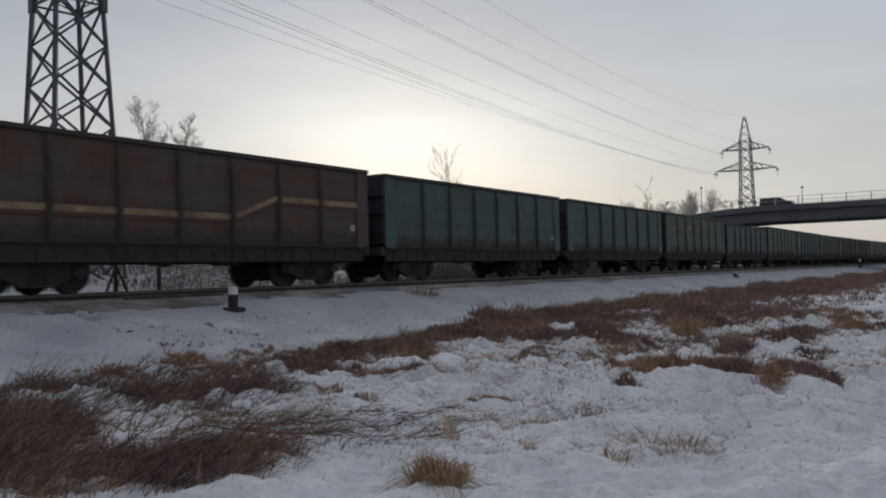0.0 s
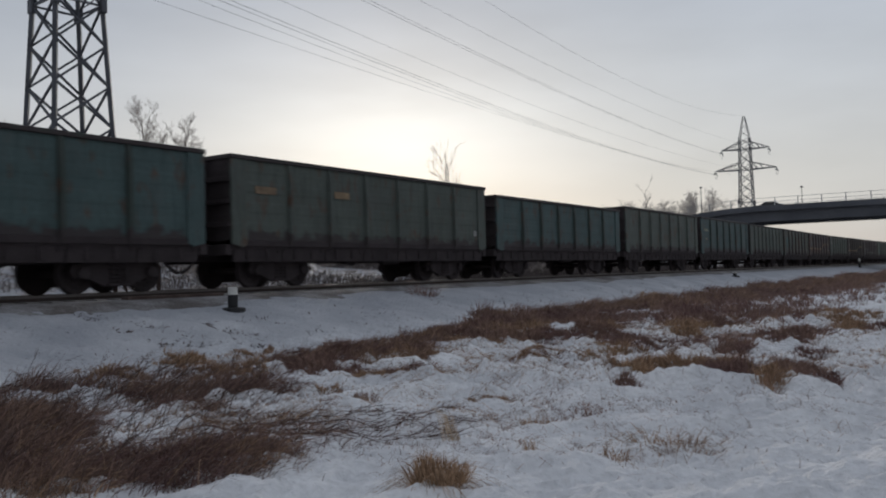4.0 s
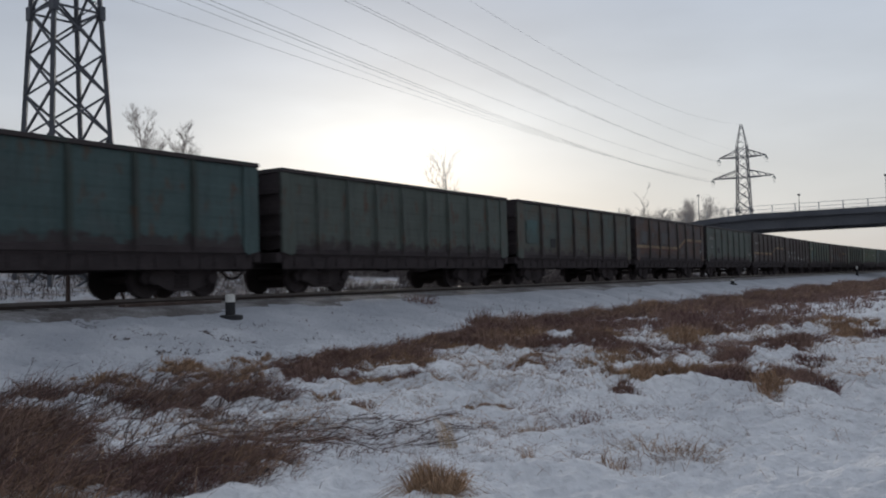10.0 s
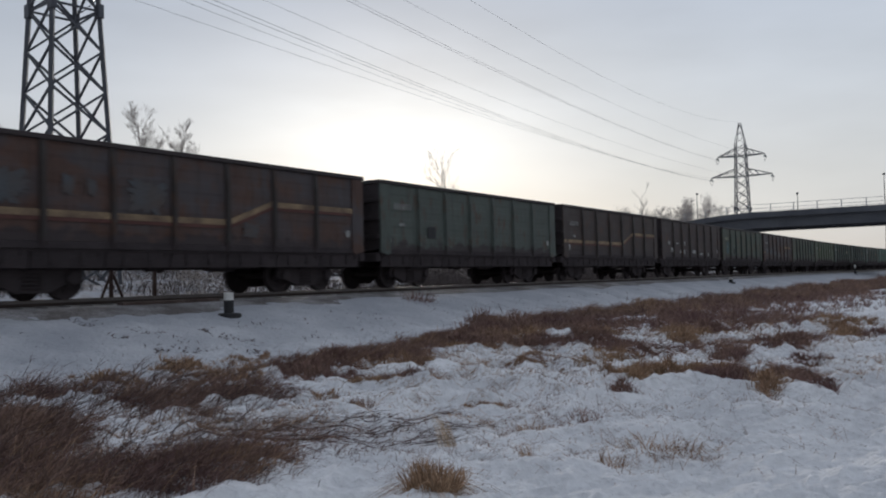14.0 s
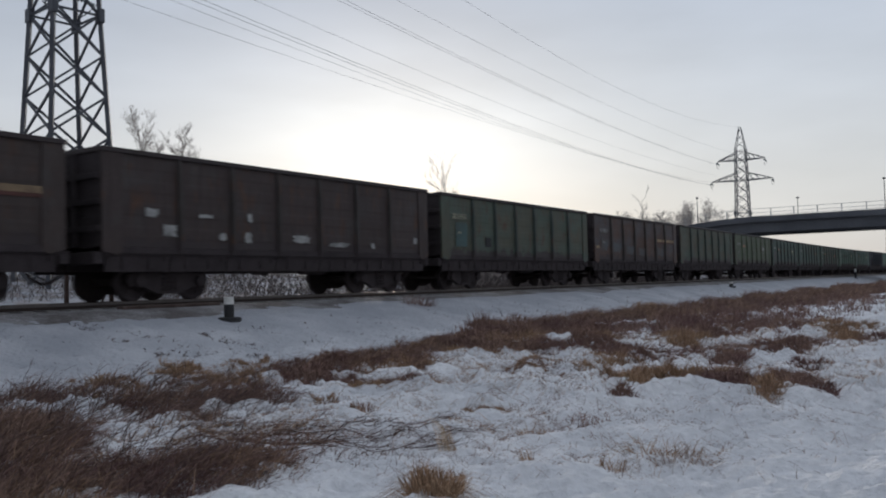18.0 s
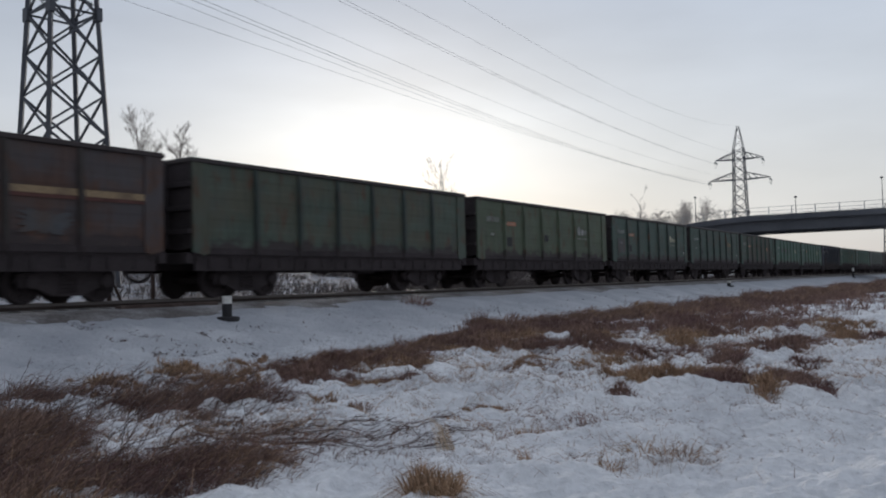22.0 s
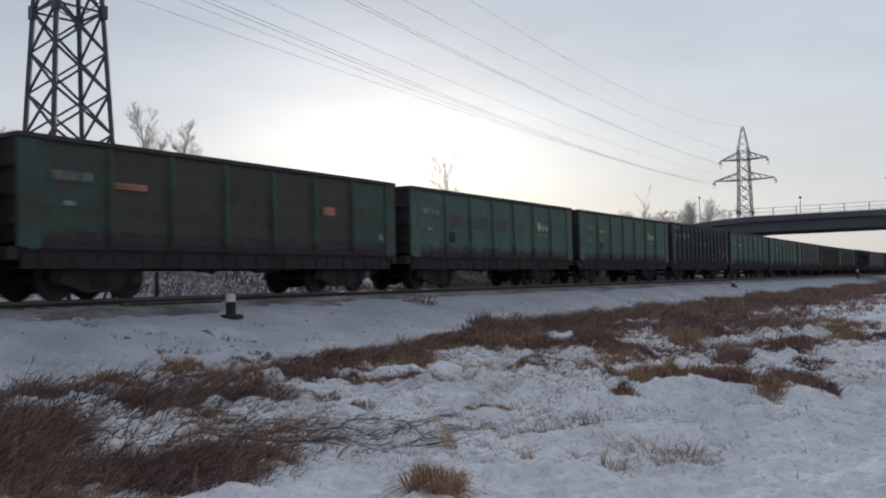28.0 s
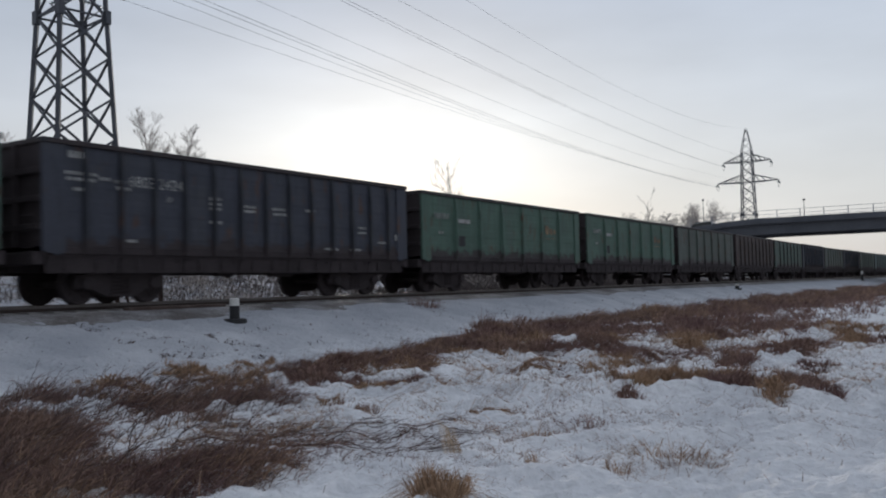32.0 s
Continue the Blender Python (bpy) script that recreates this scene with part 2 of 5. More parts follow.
TEALP = material("faded_teal_paint_patch", (0.055, 0.105, 0.105), 0.6, 0, 0.25, 4.0, 0.1, 0.003, tint=(0.05, 0.07, 0.065))
BARK = material("grey_brown_bark", (0.26, 0.23, 0.215), 0.95, 0, 0.3, 6.0, 0.5, 0.01)
FROST = material("frosted_twigs", (0.40, 0.355, 0.325), 0.95, 0, 0.3, 6.0, 0.3, 0.01)
# lighter than the other wood: the haze of distance is in this colour
HAZEWOOD = material("haze_paled_roadside_wood", (0.46, 0.42, 0.395), 0.95, 0, 0.25, 6.0, 0.3, 0.01)
WHITE = material("white_marker_paint", (0.62, 0.61, 0.58), 0.7, 0, 0.15, 8.0, 0.2, 0.003)
BLACKP = material("black_marker_paint", (0.03, 0.03, 0.032), 0.7, 0, 0.2, 8.0, 0.2, 0.003)
LETTER = material("faded_white_lettering", (0.36, 0.36, 0.35), 0.7, 0, 0.3, 12.0, 0.1, 0.002, tint=(0.18, 0.18, 0.175))
OCHRE = material("faded_orange_stripe", (0.27, 0.195, 0.115), 0.7, 0, 0.35, 5.0, 0.1, 0.002, tint=(0.13, 0.09, 0.062))
SALMON = material("faded_salmon_label", (0.42, 0.19, 0.12), 0.7, 0, 0.25, 8.0, 0.1, 0.002, tint=(0.26, 0.14, 0.09))
RED_LINE = material("dull_red_stripe_edge", (0.105, 0.045, 0.038), 0.7, 0, 0.3, 5.0, 0.1, 0.002)
OLD_WOOD = material("old_creosoted_wood", (0.055, 0.037, 0.032), 0.95, 0, 0.3, 6.0, 0.5, 0.01, tint=(0.095, 0.07, 0.062))
CREAM = material("faded_cream_lettering", (0.44, 0.41, 0.30), 0.7, 0, 0.3, 12.0, 0.1, 0.002, tint=(0.26, 0.26, 0.2))
GLASS = material("dark_window_glass", (0.03, 0.035, 0.04), 0.12, 0, 0.1, 4.0, 0, spec=0.6)
TYRE = material("black_rubber", (0.02, 0.02, 0.02), 0.85, 0, 0.2, 9.0, 0.2, 0.003)
CAR_DARK = material("dark_grey_car_paint", (0.045, 0.05, 0.058), 0.35, 0.2, 0.06, 6.0, 0, spec=0.5)
CAR_SILVER = material("silver_car_paint", (0.36, 0.37, 0.39), 0.35, 0.4, 0.06, 6.0, 0, spec=0.5)
CAR_WHITE = material("white_car_paint", (0.60, 0.61, 0.63), 0.35, 0, 0.06, 6.0, 0, spec=0.5)
BOXVAN = material("pale_grey_truck_box", (0.40, 0.42, 0.45), 0.55, 0, 0.1, 3.0, 0.1, 0.004)

PAINTS = {
    "green": paint("faded_green_wagon_paint", (0.066, 0.098, 0.082)),
    "bright": paint("bright_green_wagon_paint", (0.082, 0.138, 0.108), worn=0.3),
    "teal": paint("blue_green_wagon_paint", (0.066, 0.102, 0.102)),
    "olive": paint("olive_green_wagon_paint", (0.096, 0.118, 0.080), worn=0.8),
    "brown": paint("red_brown_wagon_paint", (0.090, 0.052, 0.041), patch=(0.066, 0.066, 0.074), worn=0.5),
    "dull": paint("dull_brown_grey_wagon_paint", (0.058, 0.043, 0.041), worn=0.6),
    "navy": paint("dark_blue_grey_wagon_paint", (0.056, 0.060, 0.078), worn=0.1),
    "grey": paint("weathered_grey_green_wagon_paint", (0.088, 0.104, 0.092), worn=0.6),
    "dun": paint("dun_wagon_paint_with_faded_green", (0.092, 0.085, 0.068), patch=(0.070, 0.094, 0.088), worn=0.5),
    "umber": paint("dark_umber_wagon_paint", (0.062, 0.047, 0.043), worn=0.5),
    "drab": paint("drab_green_brown_wagon_paint", (0.064, 0.061, 0.050), worn=0.5),
    "umber_green": paint("green_wagon_paint_with_umber_patches", (0.052, 0.100, 0.078), patch=(0.060, 0.056, 0.046), worn=0.3),
    "mixed": paint("patched_green_and_brown_wagon_paint", (0.077, 0.100, 0.079), patch=(0.086, 0.080, 0.056), worn=0.7),
}

STAINED = {
    "green": paint("coal_stained_green_frame_paint", (0.046, 0.060, 0.053), worn=0.6),
    "brown": paint("coal_stained_brown_frame_paint", (0.050, 0.042, 0.039), worn=0.6),
    "blue": paint("coal_stained_blue_frame_paint", (0.036, 0.039, 0.048), worn=0.3),
}

# ---- mesh helpers ----
def done(name, bm):
    me = bpy.data.meshes.new(name)
    bm.to_mesh(me)
    bm.free()
    return me


def raw(name, verts, faces):
    me = bpy.data.meshes.new(name)
    me.from_pydata(verts, [], faces)
    me.update()
    return me


def box(bm, x0, x1, y0, y1, z0, z1, bevel=0.0):
    vs = [bm.verts.new((x, y, z)) for z in (z0, z1) for y in (y0, y1) for x in (x0, x1)]
    fs = [bm.faces.new([vs[i] for i in f]) for f in ((0, 2, 3, 1), (4, 5, 7, 6), (0, 1, 5, 4), (2, 6, 7, 3), (0, 4, 6, 2), (1, 3, 7, 5))]
    if bevel:
        es = list({e for f in fs for e in f.edges})
        bmesh.ops.bevel(bm, geom=es, offset=bevel, segments=1, affect="EDGES")


def beam(bm, a, b, w, h=None):
    """A square bar from a to b."""
    a, b, h = Vector(a), Vector(b), h or w
    d = (b - a).normalized()
    side = d.cross(Vector((0, 0, 1)))
    side = side.normalized() if side.length > 1e-3 else Vector((1, 0, 0))
    up = side.cross(d)
    q = [side * (i * w / 2) + up * (j * h / 2) for i, j in ((-1, -1), (1, -1), (1, 1), (-1, 1))]
    va, vb = [bm.verts.new(a + o) for o in q], [bm.verts.new(b + o) for o in q]
    for k in range(4):
        bm.faces.new((va[k], va[(k + 1) % 4], vb[(k + 1) % 4], vb[k]))
    bm.faces.new(va[::-1])
    bm.faces.new(vb)


def tube(bm, pts, radii, sides=6):
    """A tapered tube along points."""
    rings = []
    for i, p in enumerate(pts):
        p = Vector(p)
        d = (Vector(pts[min(i + 1, len(pts) - 1)]) - Vector(pts[max(i - 1, 0)])).normalized()
        u = d.orthogonal().normalized()
        v = d.cross(u)
        rings.append([bm.verts.new(p + radii[i] * (math.cos(a) * u + math.sin(a) * v)) for a in (2 * math.pi * k / sides for k in range(sides))])
    for r0, r1 in zip(rings, rings[1:]):
        best = min(range(sides), key=lambda s: (r1[s].co - r0[0].co).length)
        for k in range(sides):
            bm.faces.new((r0[k], r0[(k + 1) % sides], r1[(k + 1 + best) % sides], r1[(k + best) % sides]))
    bm.faces.new(rings[0][::-1])
    bm.faces.new(rings[-1])


def lathe(bm, profile, centre=(0, 0, 0), axis="X", sides=20):
    """A turned body: profile of (along, radius)."""
    c = Vector(centre)
    rings = []
    for a, r in profile:
        ring = []
        for k in range(sides):
            t = 2 * math.pi * k / sides
            p, q = r * math.cos(t), r * math.sin(t)
            ring.append(bm.verts.new(c + Vector({"X": (a, p, q), "Y": (q, a, p), "Z": (p, q, a)}[axis])))
        rings.append(ring)
    for r0, r1 in zip(rings, rings[1:]):
        for k in range(sides):
            bm.faces.new((r0[k], r0[(k + 1) % sides], r1[(k + 1) % sides], r1[k]))
    bm.faces.new(rings[0][::-1])
    bm.faces.new(rings[-1])


def prism(bm, outline, axis, lo, hi):
    """An outline of (u, v) swept along an axis: 'X': (y, z), 'Y': (x, z), 'Z': (x, y)."""
    def at(u, v, w):
        return {"X": (w, u, v), "Y": (u, w, v), "Z": (u, v, w)}[axis]
    a, b = [bm.verts.new(at(u, v, lo)) for u, v in outline], [bm.verts.new(at(u, v, hi)) for u, v in outline]
    k = len(outline)
    for i in range(k):
        bm.faces.new((a[i], a[(i + 1) % k], b[(i + 1) % k], b[i]))
    bm.faces.new(a[::-1])
    bm.faces.new(b)
    bmesh.ops.recalc_face_normals(bm, faces=bm.faces)


def put(name, me, mat, parent=None, at=(0, 0, 0), label=""):
    """Links a mesh as one object, its material on the object, so that alike parts share the mesh."""
    ob = new(name, me)
    if mat:
        if not me.materials:
            me.materials.append(mat)
        ob.material_slots[0].link = "OBJECT"
        ob.material_slots[0].material = mat
    ob.parent = parent
    ob.location = at
    if label:
        ob["label"] = label
    return ob


def part(name, bm, mat, parent, label="", at=(0, 0, 0)):
    return put(name, done(name, bm), mat, parent, at, label)


# ---- the line of the railway ----
TRACK_S = np.arange(-400.0, 700.0, 0.5)
TURN = 0.580 - 0.00037 * np.clip(TRACK_S - 8.35, 0, 72) + 0.00075 * np.clip(TRACK_S - 80, 0, 90)
AWAY = 1.57


def _line():
    x, y = np.cumsum(np.sin(TURN)) * 0.5, np.cumsum(np.cos(TURN)) * 0.5
    k = int(np.searchsorted(TRACK_S, 0.0))
    return x - x[k] - 8.27 - AWAY * math.cos(0.58), y - y[k] + 18.46 + AWAY * math.sin(0.58)


LINE_X, LINE_Y = _line()
RAIL_Z = 1.26


def on_track(s, u=0.0):
    """The point s metres along the track, u metres to the camera's side of its middle."""
    h = float(np.interp(s, TRACK_S, TURN))
    return float(np.interp(s, TRACK_S, LINE_X)) + u * math.cos(h), float(np.interp(s, TRACK_S, LINE_Y)) - u * math.sin(h), h


def from_track(x, y):
    """How far points lie to the camera's side of the track, and how far along."""
    sh, ch = math.sin(0.58), math.cos(0.58)
    along = (LINE_X * sh + LINE_Y * ch)
    lat = LINE_X * ch - LINE_Y * sh
    a = x * sh + y * ch
    return (x * ch - y * sh) - np.interp(a, along, lat), np.interp(a, along, TRACK_S)


def hash2(ix, iy):
    v = np.sin(ix * 127.1 + iy * 311.7) * 43758.5453
    return v - np.floor(v)


def vnoise(x, y):
    """Smooth value noise for arrays, 0 to 1."""
    ix, iy = np.floor(x), np.floor(y)
    fx, fy = x - ix, y - iy
    fx, fy = fx * fx * (3 - 2 * fx), fy * fy * (3 - 2 * fy)
    a, b, c, d = hash2(ix, iy), hash2(ix + 1, iy), hash2(ix, iy + 1), hash2(ix + 1, iy + 1)
    return (a * (1 - fx) + b * fx) * (1 - fy) + (c * (1 - fx) + d * fx) * fy


# single snow hummocks: place and half width
HUMMOCKS = [(2.78, 10.49, 0.41), (3.65, 10.35, 0.17), (4.38, 10.24, 0.17), (0.73, 13.01, 0.3), (1.59, 10.88, 0.28), (3.34, 18.59, 0.54), (3.12, 13.14, 0.3), (-0.74, 13.75, 0.36), (-1.51, 14.41, 0.33), (0.62, 6.95, 0.2), (0.39, 8.19, 0.16), (1.66, 6.64, 0.17), (2.05, 7.1, 0.14), (7.99, 19.96, 0.78), (9.45, 20.91, 0.68), (5.67, 14.93, 0.48), (-2.79, 6.52, 0.11), (-2.57, 6.43, 0.08), (-1.27, 6.45, 0.09), (2.84, 13.85, 0.27), (4.14, 12.64, 0.25), (-1.56, 10.78, 0.15), (-2.3, 9.79, 0.16), (-0.18, 11.61, 0.23)]


# trodden hollows: place and half width
PITS = [(-6.97, 17.24, 0.24), (-6.09, 16.59, 0.16), (-5.82, 17.33, 0.17), (-5.15, 16.2, 0.17), (-4.84, 16.13, 0.16), (-4.74, 16.77, 0.27), (-9.55, 20.1, 0.17), (-7.31, 18.42, 0.1), (-3.97, 18.16, 0.1), (-3.6, 16.91, 0.13), (-4.96, 18.48, 0.1), (-4.41, 18.26, 0.24), (-7.19, 19.49, 0.22), (-6.58, 19.14, 0.16), (-6.67, 19.07, 0.21), (-1.3, 6.6, 0.04), (-0.8, 6.64, 0.05), (0.33, 7.98, 0.05), (1.62, 6.59, 0.06), (1.7, 6.49, 0.04), (-0.67, 7.12, 0.05)]


def ground_z(x, y):
    x, y = np.asarray(x, float), np.asarray(y, float)
    u, s = from_track(x, y)
    r = np.hypot(x, y)
    near = np.clip(1.4 - r / 60, 0.15, 1)
    hump = 1 - np.abs(2 * vnoise(x * 1.15 + 9, y * 1.5 + 2) - 1)
    lump = (1 - np.abs(2 * vnoise(x * 2.7 + 4, y * 3.3 + 1) - 1)) ** 1.6
    field_w = np.clip((r - 7.0) / 4, 0.38, 1)
    rough = field_w * (0.14 * (hump - 0.4) + 0.16 * (lump - 0.3)) + 0.10 * (vnoise(x * 0.7 + 3, y * 0.7) - 0.5) + 0.10 * (vnoise(x * 1.9, y * 1.9 + 7) - 0.5) + 0.07 * (vnoise(x * 5.2, y * 5.2) - 0.5) + 0.036 * (vnoise(x * 11, y * 11) - 0.5) + 0.013 * (vnoise(x * 24, y * 24) - 0.5)
    smooth = 0.10 * (vnoise(x * 0.5, y * 0.5) - 0.5) + 0.05 * (vnoise(x * 2.5, y * 2.5) - 0.5) + 0.025 * (vnoise(x * 7, y * 7) - 0.5)
    w = np.clip((u - 4.8) / 2.2, 0, 1)
    for hx, hy, hr in HUMMOCKS:
        d2 = ((x - hx) / hr) ** 2 + ((y - hy) / (hr * 0.8)) ** 2
        rough = rough + 0.26 * hr * np.exp(-np.minimum(d2 * d2, 30)) * (0.6 + 0.8 * vnoise(x * 6 + hx, y * 6))
    z = near * (rough * w + smooth * (1 - w))
    for hx, hy, hr in PITS:
        z = z - (0.05 + 0.3 * hr) * np.exp(-np.minimum(((x - hx) / hr) ** 2 + ((y - hy) / (hr * 1.3)) ** 2, 30)) * (0.5 + vnoise(x * 9, y * 9))
    # scattered small hollows, one in every few cells
    for cell, deep, part_of in ((0.46, 0.060, 0.34), (0.21, 0.042, 0.50)):
        ix, iy = np.floor(x / cell), np.floor(y / cell)
        px = (ix + 0.3 + 0.4 * hash2(ix + 3, iy)) * cell
        py = (iy + 0.3 + 0.4 * hash2(ix, iy + 5)) * cell
        d2 = ((x - px) ** 2 + (y - py) ** 2) / (cell * (0.10 + 0.08 * hash2(ix + 9, iy + 2))) ** 2
        z = z - deep * near * (hash2(ix + 1, iy + 8) < part_of) * np.exp(-np.minimum(d2, 30))
    bank = np.interp(u, [-400, -60, -30, -14, -6, -2.6, 2.6, 3.3, 6.7, 7.8], [1.5, 2.2, 3.4, 1.4, 0.5, 0.95, 0.97, 0.86, 0.05, 0.0])
    return z + bank


# ---- ground, track ----
def make_ground():
    """One sheet to the horizon, finest in front of the camera."""
    ang = np.concatenate([np.linspace(-36, 36, 560), np.linspace(36, 324, 120)[1:-1]])
    rad = np.concatenate([[0.6], np.geomspace(1.5, 5.4, 24), np.geomspace(5.5, 25, 400), np.geomspace(25.2, 60, 90), np.geomspace(62, 3500, 110)])
    a, r = np.meshgrid(np.radians(ang), rad)
    x, y = r * np.sin(a), r * np.cos(a)
    z = ground_z(x, y)
    m, k = a.shape
    verts = np.stack([x, y, z], -1).reshape(-1, 3)
    i, j = np.meshgrid(np.arange(m - 1), np.arange(k), indexing="ij")
    j2 = (j + 1) % k
    f = np.stack([i * k + j, i * k + j2, (i + 1) * k + j2, (i + 1) * k + j], -1).reshape(-1, 4)
    faces = f.tolist() + [list(range(k))[::-1]]
    me = raw("ground", verts.tolist(), faces)
    me.polygons.foreach_set("use_smooth", [True] * len(me.polygons))
    ob = put("ground", me, SNOW)
    tagged(ob, "trampled snowy ground with low mounds beside the railway", "ground", kind="structure")


make_ground()


def sweep(name, section, s0, s1, step, mat, parent, label="", smooth=False):
    """A section of (u, z) swept along the track."""
    bm = bmesh.new()
    prev = None
    s = s0
    while s <= s1 + 1e-6:
        ring = []
        for u, z in section:
            x, y, _ = on_track(s, u)
            ring.append(bm.verts.new((x, y, z)))
        if prev:
            for k in range(len(ring)):
                bm.faces.new((prev[k], prev[(k + 1) % len(ring)], ring[(k + 1) % len(ring)], ring[k]))
        else:
            bm.faces.new(ring)
        prev = ring
        s += step
    bm.faces.new(prev[::-1])
    bmesh.ops.recalc_face_normals(bm, faces=bm.faces)
    return part(name, bm, mat, parent, label)


def make_track():
    root = tagged(new("railway_track"), "single railway track on snow-dusted ballast", "railway", kind="structure")
    sweep("ballast", [(-2.9, 0.5), (-2.7, 0.93), (-1.75, 1.10), (1.75, 1.10), (2.15, 1.05), (2.9, 0.90), (3.2, 0.5)], -250, 690, 2.5, BALLAST, root, "grey gravel ballast dusted with snow")
    for side in (-1, 1):
        c = side * 0.795
        sweep("rail", [(c - 0.036, 1.20), (c - 0.036, 1.26), (c + 0.036, 1.26), (c + 0.036, 1.20)], -250, 690, 2.5, STEEL, root, "worn bright rail head")
        sweep("rail_web", [(c - 0.07, 1.07), (c - 0.07, 1.10), (c - 0.012, 1.12), (c - 0.012, 1.20), (c + 0.012, 1.20), (c + 0.012, 1.12), (c + 0.07, 1.10), (c + 0.07, 1.07)], -250, 690, 2.5, RUST, root)
    bm = bmesh.new()
    prism(bm, [(-1.35, 0.95), (1.35, 0.95), (1.35, 1.115), (1.2, 1.13), (-1.2, 1.13), (-1.35, 1.115)], "Y", -0.14, 0.14)
    me = done("sleeper", bm)
    for k in range(240):
        x, y, h = on_track(-14 + k * 0.55)
        ob = put("sleeper", me, TIE, root, (x, y, 0.002))
        ob.rotation_euler = (0, 0, -h)


make_track()

# ---- wagons ----
# origin: middle of the wagon on the rail heads; +Y towards the tail of the train, +X the camera's side
HALF, SIDE, FLOOR = 6.585, 1.50, 1.28
MESH = {}


def cached(key, build):
    if key not in MESH:
        bm = bmesh.new()
        build(bm)
        MESH[key] = done(key.split("/")[0], bm)
    return MESH[key]


def panel_mesh(w, h):
    def build(bm):
        # pressed sheet with shallow horizontal swages
        prof, n = [], 4
        step = h / n
        for k in range(n):
            z = k * step
            prof += [(0.0, z), (0.0, z + step * 0.30), (0.009, z + step * 0.44), (0.009, z + step * 0.80), (0.0, z + step * 0.94)]
        prof.append((0.0, h))
        prof += [(-0.03, h), (-0.03, 0.0)]
        a = [bm.verts.new((x, -w / 2, z)) for x, z in prof]
        b = [bm.verts.new((x, w / 2, z)) for x, z in prof]
        for i in range(len(prof)):
            j = (i + 1) % len(prof)
            bm.faces.new((a[i], b[i], b[j], a[j]))
        bm.faces.new(a[::-1])
        bm.faces.new(b)
        bmesh.ops.recalc_face_normals(bm, faces=bm.faces)
    return cached(f"side_panel/{w:.3f}/{h:.3f}", build)


def post_mesh(w, h, d):
    def build(bm):
        # hat section, deepest at the foot
        rows = ((-0.16, d * 0.5), (-0.02, d), (h * 0.75, d), (h, d * 0.55))
        rings = []
        for z, dd in rows:
            rings.append([bm.verts.new((x, y, z)) for x, y in ((-0.01, -w / 2), (0.012, -w / 2), (dd, -w * 0.30), (dd, w * 0.30), (0.012, w / 2), (-0.01, w / 2))])
        for r0, r1 in zip(rings, rings[1:]):
            for k in range(6):
                bm.faces.new((r0[k], r0[(k + 1) % 6], r1[(k + 1) % 6], r1[k]))
        bm.faces.new(rings[0][::-1])
        bm.faces.new(rings[-1])
    return cached(f"post/{w:.3f}/{h:.3f}/{d:.3f}", build)


def corner_mesh(h):
    def build(bm):
        prism(bm, [(-0.13, -0.10), (0.26, -0.20), (0.40, -0.12), (0.42, 0.05), (0.40, h), (-0.13, h)], "X", -0.02, 0.045)
        bmesh.ops.translate(bm, verts=bm.verts, vec=(0, 0, 0.5))
    return cached(f"corner_post/{h:.3f}", build)


def rail_mesh(name, ly, w, h):
    return cached(f"{name}/{ly:.3f}/{w:.3f}/{h:.3f}", lambda bm: box(bm, -w / 2, w / 2, -ly / 2, ly / 2, 0, h, 0.018))


def cross_mesh(name, lx, w, h):
    return cached(f"{name}/{lx:.3f}/{w:.3f}/{h:.3f}", lambda bm: box(bm, -lx / 2, lx / 2, -w / 2, w / 2, 0, h, 0.012))


def side_frame_build(bm):
    # cast bogie side with two openings either side of the spring nest
    out = [(-1.22, 0.50), (-1.16, 0.66), (-0.70, 0.70), (-0.42, 0.86), (0.42, 0.86), (0.70, 0.70), (1.16, 0.66), (1.22, 0.50), (1.16, 0.36), (0.82, 0.36), (0.55, 0.24), (0.36, 0.16), (-0.36, 0.16), (-0.55, 0.24), (-0.82, 0.36), (-1.16, 0.36)]
    prism(bm, out, "X", -0.07, 0.07)
    for y in (-0.925, 0.925):
        lathe(bm, [(0.06, 0.15), (0.15, 0.15), (0.17, 0.12), (0.175, 0.05)], (0, y, 0.475), "X", 14)
    for y in (-0.17, 0.0, 0.17):
        for k in range(4):
            lathe(bm, [(0.0, 0.075), (0.05, 0.075)], (0.075, y, 0.26 + k * 0.085), "Z", 8)
    box(bm, -0.05, 0.13, -0.30, 0.30, 0.16, 0.22, 0.01)
    box(bm, -0.05, 0.13, -0.30, 0.30, 0.66, 0.74, 0.01)


def wheelset_build(bm):
    for sx in (-1, 1):
        prof = [(sx * 0.72, 0.50), (sx * 0.75, 0.50), (sx * 0.755, 0.477), (sx * 0.85, 0.470), (sx * 0.85, 0.40), (sx * 0.815, 0.38), (sx * 0.79, 0.20), (sx * 0.86, 0.15), (sx * 0.86, 0.09)]
        lathe(bm, prof, (0, 0, 0), "X", 26)
        for k in range(6):
            t = k * math.pi / 3
            lathe(bm, [(sx * 0.80, 0.03), (sx * 0.835, 0.03)], (0, 0.29 * math.cos(t), 0.29 * math.sin(t)), "X", 6)
    lathe(bm, [(-1.02, 0.075), (-0.7, 0.085), (0.7, 0.085), (1.02, 0.075)], (0, 0, 0), "X", 10)
    bmesh.ops.recalc_face_normals(bm, faces=bm.faces)


